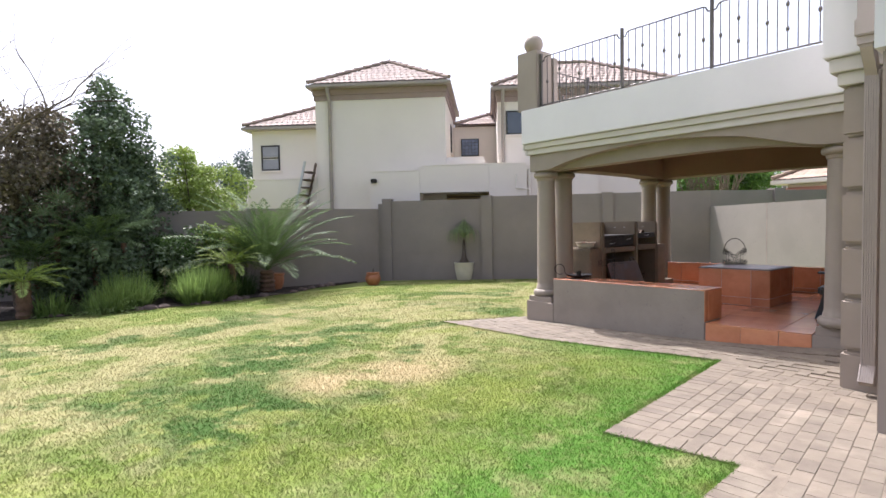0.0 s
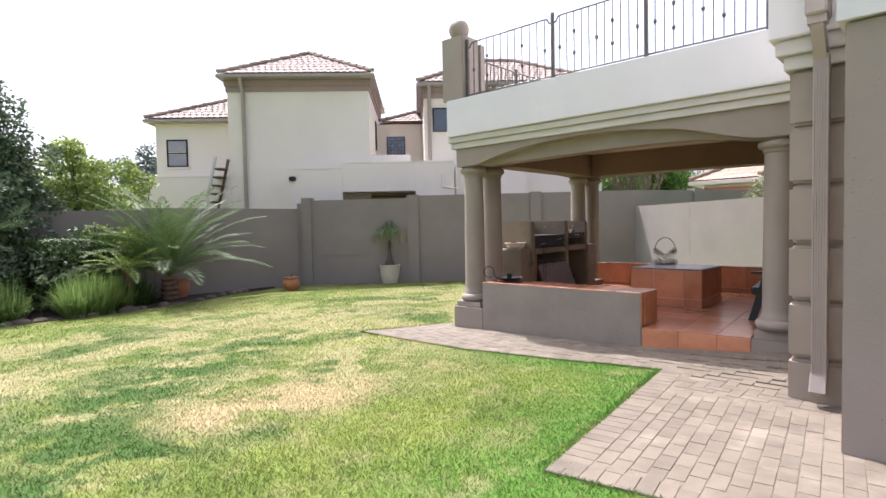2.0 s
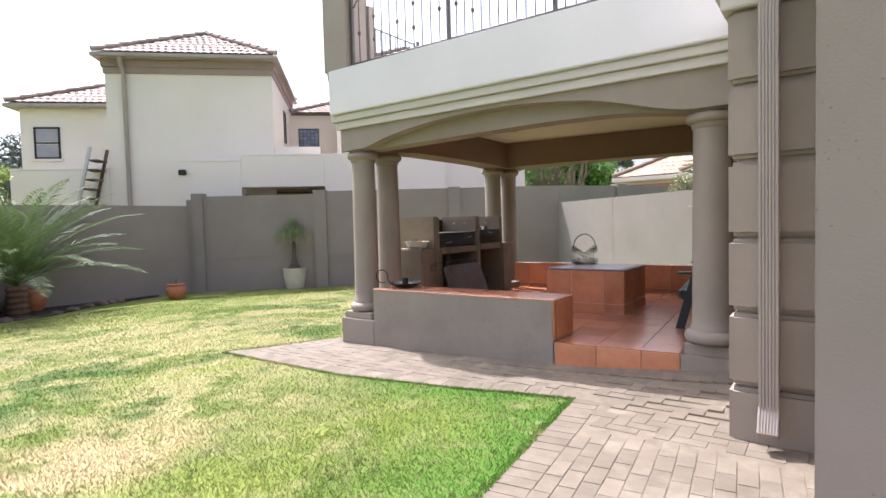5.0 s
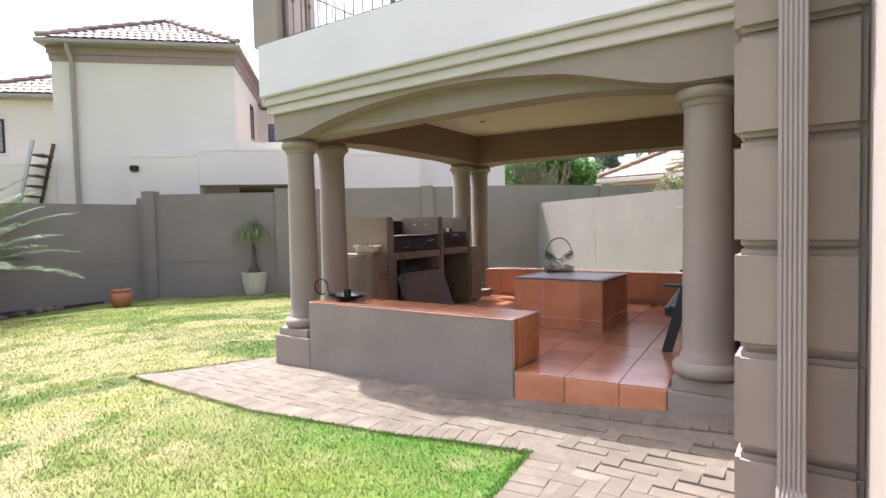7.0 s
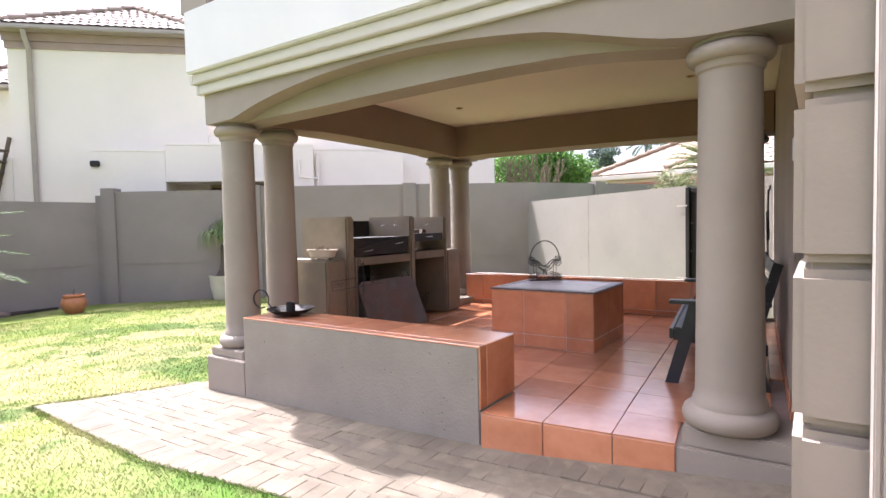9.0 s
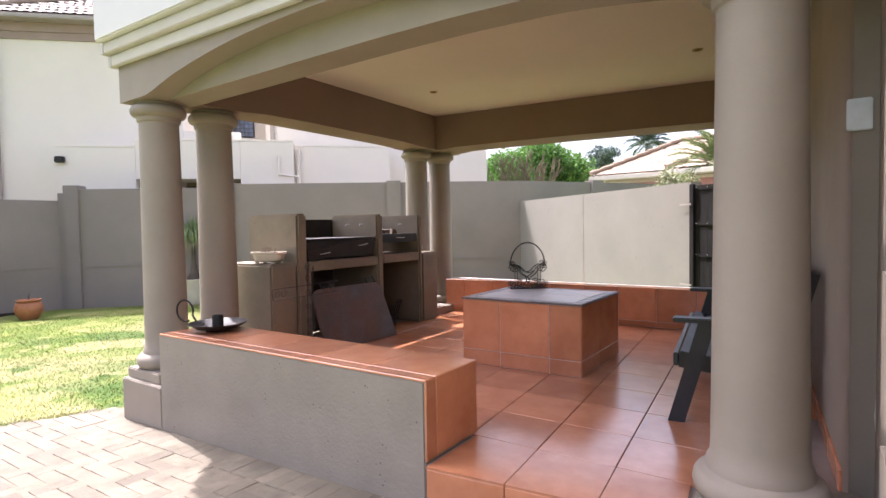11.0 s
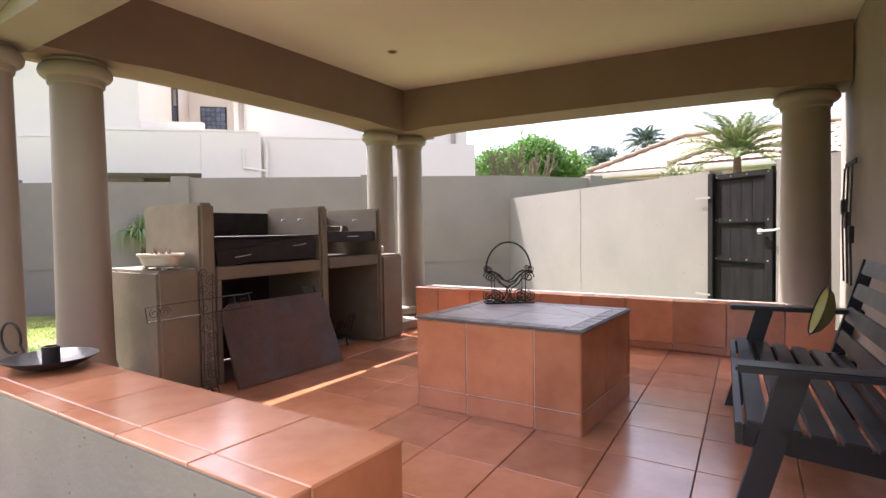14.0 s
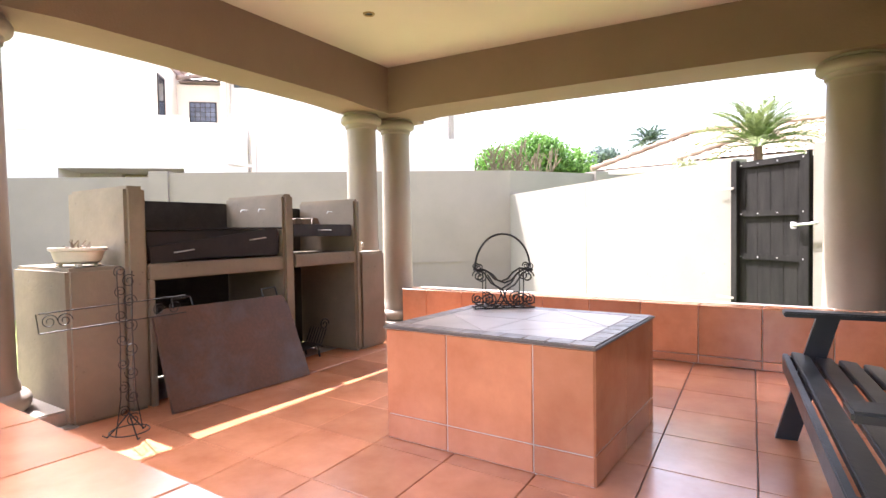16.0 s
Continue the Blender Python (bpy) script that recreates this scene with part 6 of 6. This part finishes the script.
# running bond along the walk, in line with its lawn edge
TILT = math.atan2(0.32, 2.69)
for i in range(-6, 62):
    for j in range(-46, 12):
        u, v = BW * (i + 0.5), BLN * (j + (0.5 if i % 2 else 0.0))
        x, y = 3.52 + u * math.cos(TILT) - v * math.sin(TILT), -0.87 + u * math.sin(TILT) + v * math.cos(TILT)
        if is_paved(x, y) and x < 8.8 and y < -1.47 and edge_dist(x, y) > BLN + 0.04:
            bricks.append((x, y, math.pi / 2 + TILT))
bricks.sort(key=lambda b: min(math.hypot(b[0] - 4.3, b[1] + 2.2), math.hypot(b[0] - 3.4, b[1] + 1.0)))


def brick_mesh(bm, m=None):
    vs = [bm.verts.new(p) for p in ((-BLN / 2 + GAP / 2, -BW / 2 + GAP / 2, -0.05), (BLN / 2 - GAP / 2, -BW / 2 + GAP / 2, -0.05), (BLN / 2 - GAP / 2, BW / 2 - GAP / 2, -0.05), (-BLN / 2 + GAP / 2, BW / 2 - GAP / 2, -0.05))]
    ms = [bm.verts.new(v.co + Vector((0, 0, 0.046))) for v in vs]
    ts = [bm.verts.new((v.co.x * (1 - 0.003 / (BLN / 2)), v.co.y * (1 - 0.003 / (BW / 2)), 0.0)) for v in vs]
    for a, b in ((vs, ms), (ms, ts)):
        for k in range(4):
            bm.faces.new((a[k], a[(k + 1) % 4], b[(k + 1) % 4], b[k]))
    bm.faces.new(ts)


bm = bmesh.new()
brick_mesh(bm)
brick_me = finish("brick", bm, BRICK_P, False)
rb = random.Random(77)
BV = np.array([v.co[:] for v in brick_me.vertices])
BF = [tuple(p.vertices) for p in brick_me.polygons]
verts, faces = [], []
for k, (x, y, ang) in enumerate(bricks):
    m = Matrix.Translation((x + rb.uniform(-.0015, .0015), y + rb.uniform(-.0015, .0015), ground_z(x, y) + rb.uniform(-0.0025, 0.0015))) @ Euler((rb.uniform(-.008, .008), rb.uniform(-.006, .006), ang + rb.uniform(-.012, .012))).to_matrix().to_4x4()
    if k < 300:
        ob = new("brick", brick_me)
        ob.parent, ob.matrix_basis = paving, m
    else:
        A = np.array(m)
        base = len(verts)
        verts.extend((BV @ A[:3, :3].T + A[:3, 3]).tolist())
        faces.extend(tuple(base + i for i in f) for f in BF)
o = raw("bricks", verts, faces, BRICK)
o.parent = paving
tagged(o, kind="stuff")

# ---------------------------------------------------------------- patio floor tiles
fl = bpy.data.objects["floor"]
T = 0.399
made = {}


def floor_tile(x0, x1, y0, y1):
    """One floor tile, cut to its cell; the lines across lean a little towards the back."""
    bm = bmesh.new()
    g = 0.0026
    k = -0.083
    P = [(x0 + k * y0 + g, y0 + g), (x1 + k * y0 - g, y0 + g), (x1 + k * y1 - g, y1 - g), (x0 + k * y1 + g, y1 - g)]
    c = (sum(p[0] for p in P) / 4, sum(p[1] for p in P) / 4)
    vs = [bm.verts.new((p[0] - c[0], p[1] - c[1], -0.012)) for p in P]
    ms = [bm.verts.new((p[0] - c[0], p[1] - c[1], -0.002)) for p in P]
    ts = [bm.verts.new(((p[0] - c[0]) * 0.991, (p[1] - c[1]) * 0.991, 0.0)) for p in P]
    for a, b in ((vs, ms), (ms, ts)):
        for q in range(4):
            bm.faces.new((a[q], a[(q + 1) % 4], b[(q + 1) % 4], b[q]))
    bm.faces.new(ts)
    return finish("tile", bm, TILE, False), c


ylines = [0.0] + [0.02 + 0.419 * k for k in range(1, 11)]
for i in range(-8, 4):
    for j in range(len(ylines) - 1):
        x0, x1 = 3.373 + T * i, 3.373 + T * (i + 1)
        y0, y1 = ylines[j], ylines[j + 1]
        xm = (x0 + x1) / 2 - 0.083 * (y0 + y1) / 2
        if y1 < 0.5 and not (2.96 < xm < 4.14):
            continue
        if j == 0:
            a, b = max(x0, 2.972), min(x1, 4.1)
            ya, yb = -0.033 + 0.098 * (a - 2.972), -0.033 + 0.098 * (b - 2.972)
            bm = bmesh.new()
            prism(bm, [(a + 0.0026, ya), (b - 0.0026, yb), (b - 0.034 - 0.0026, y1 - 0.003), (a - (0.034 if a > 3 else 0.0) + 0.0026, y1 - 0.003)], FLOOR - 0.012, FLOOR, "z")
            part("tile", bm, TILE, fl, smooth=False)
            continue
        if xm < 0.3 or xm > 4.62 or y0 > 4.15:
            continue
        xa, xb = x0, x1
        key = (round(xb - xa, 3), round(y1 - y0, 3))
        if key not in made:
            made[key] = floor_tile(0, xb - xa, 0, y1 - y0)
        me, c = made[key]
        ob = new("tile", me)
        ob.parent = fl
        ob.location = (xa - 0.083 * y0 + c[0], y0 + c[1], FLOOR + rb.uniform(-0.0004, 0.0004))
# riser of the step
_r = Vector((1, 0.098, 0)).normalized()
face_tiles(fl, (2.972, -0.022, -0.06), _r, (0, 0, 1), [0, 0.403, 0.807, 1.133], [0, 0.262], (_r.y, -_r.x, 0), TILE)
# low wall top and end
lw = bpy.data.objects["low_wall"]
face_tiles(lw, (0.562, 0.0, 0.606), (1, 0, 0), (0, 1, 0), [0, 0.28, 0.69, 1.105, 1.54, 1.968, 2.395], [0.0, 0.088, 0.485], (0, 0, 1), TILE)
face_tiles(lw, (2.9455, 0.0, FLOOR + 0.002), (0, 1, 0), (0, 0, 1), [0, 0.088, 0.478], [0, 0.405], (1, 0, 0), TILE)
face_tiles(lw, (2.94, 0.4755, FLOOR + 0.002), (-1, 0, 0), (0, 0, 1), [0, 0.41, 0.82, 1.23, 1.64, 2.05, 2.37], [0, 0.405], (0, 1, 0), TILE)
# seat wall
sw_ = bpy.data.objects["seat_wall"]
face_tiles(sw_, (0.3, 4.1395, FLOOR + 0.002), (1, 0, 0), (0, 0, 1), [0, 0.3, 0.71, 1.12, 1.53, 1.94, 2.35, 2.76, 3.17, 3.58, 3.9], [0, 0.06, 0.43], (0, -1, 0), TILE)
face_tiles(sw_, (0.3, 4.128, 0.631), (1, 0, 0), (0, 1, 0), [0, 0.3, 0.71, 1.12, 1.53, 1.94, 2.35, 2.76, 3.17, 3.58, 3.9], [0, 0.2], (0, 0, 1), TILE)
# skirting tiles along the house wall
hs = bpy.data.objects["wall_house"]
_d = Vector((0.3225, -4.05, 0)).normalized()
face_tiles(hs, (4.345, 3.94, FLOOR + 0.001), _d, (0, 0, 1), [0.41 * k for k in range(9)], [0, 0.1], (_d.y, -_d.x, 0), TILE)
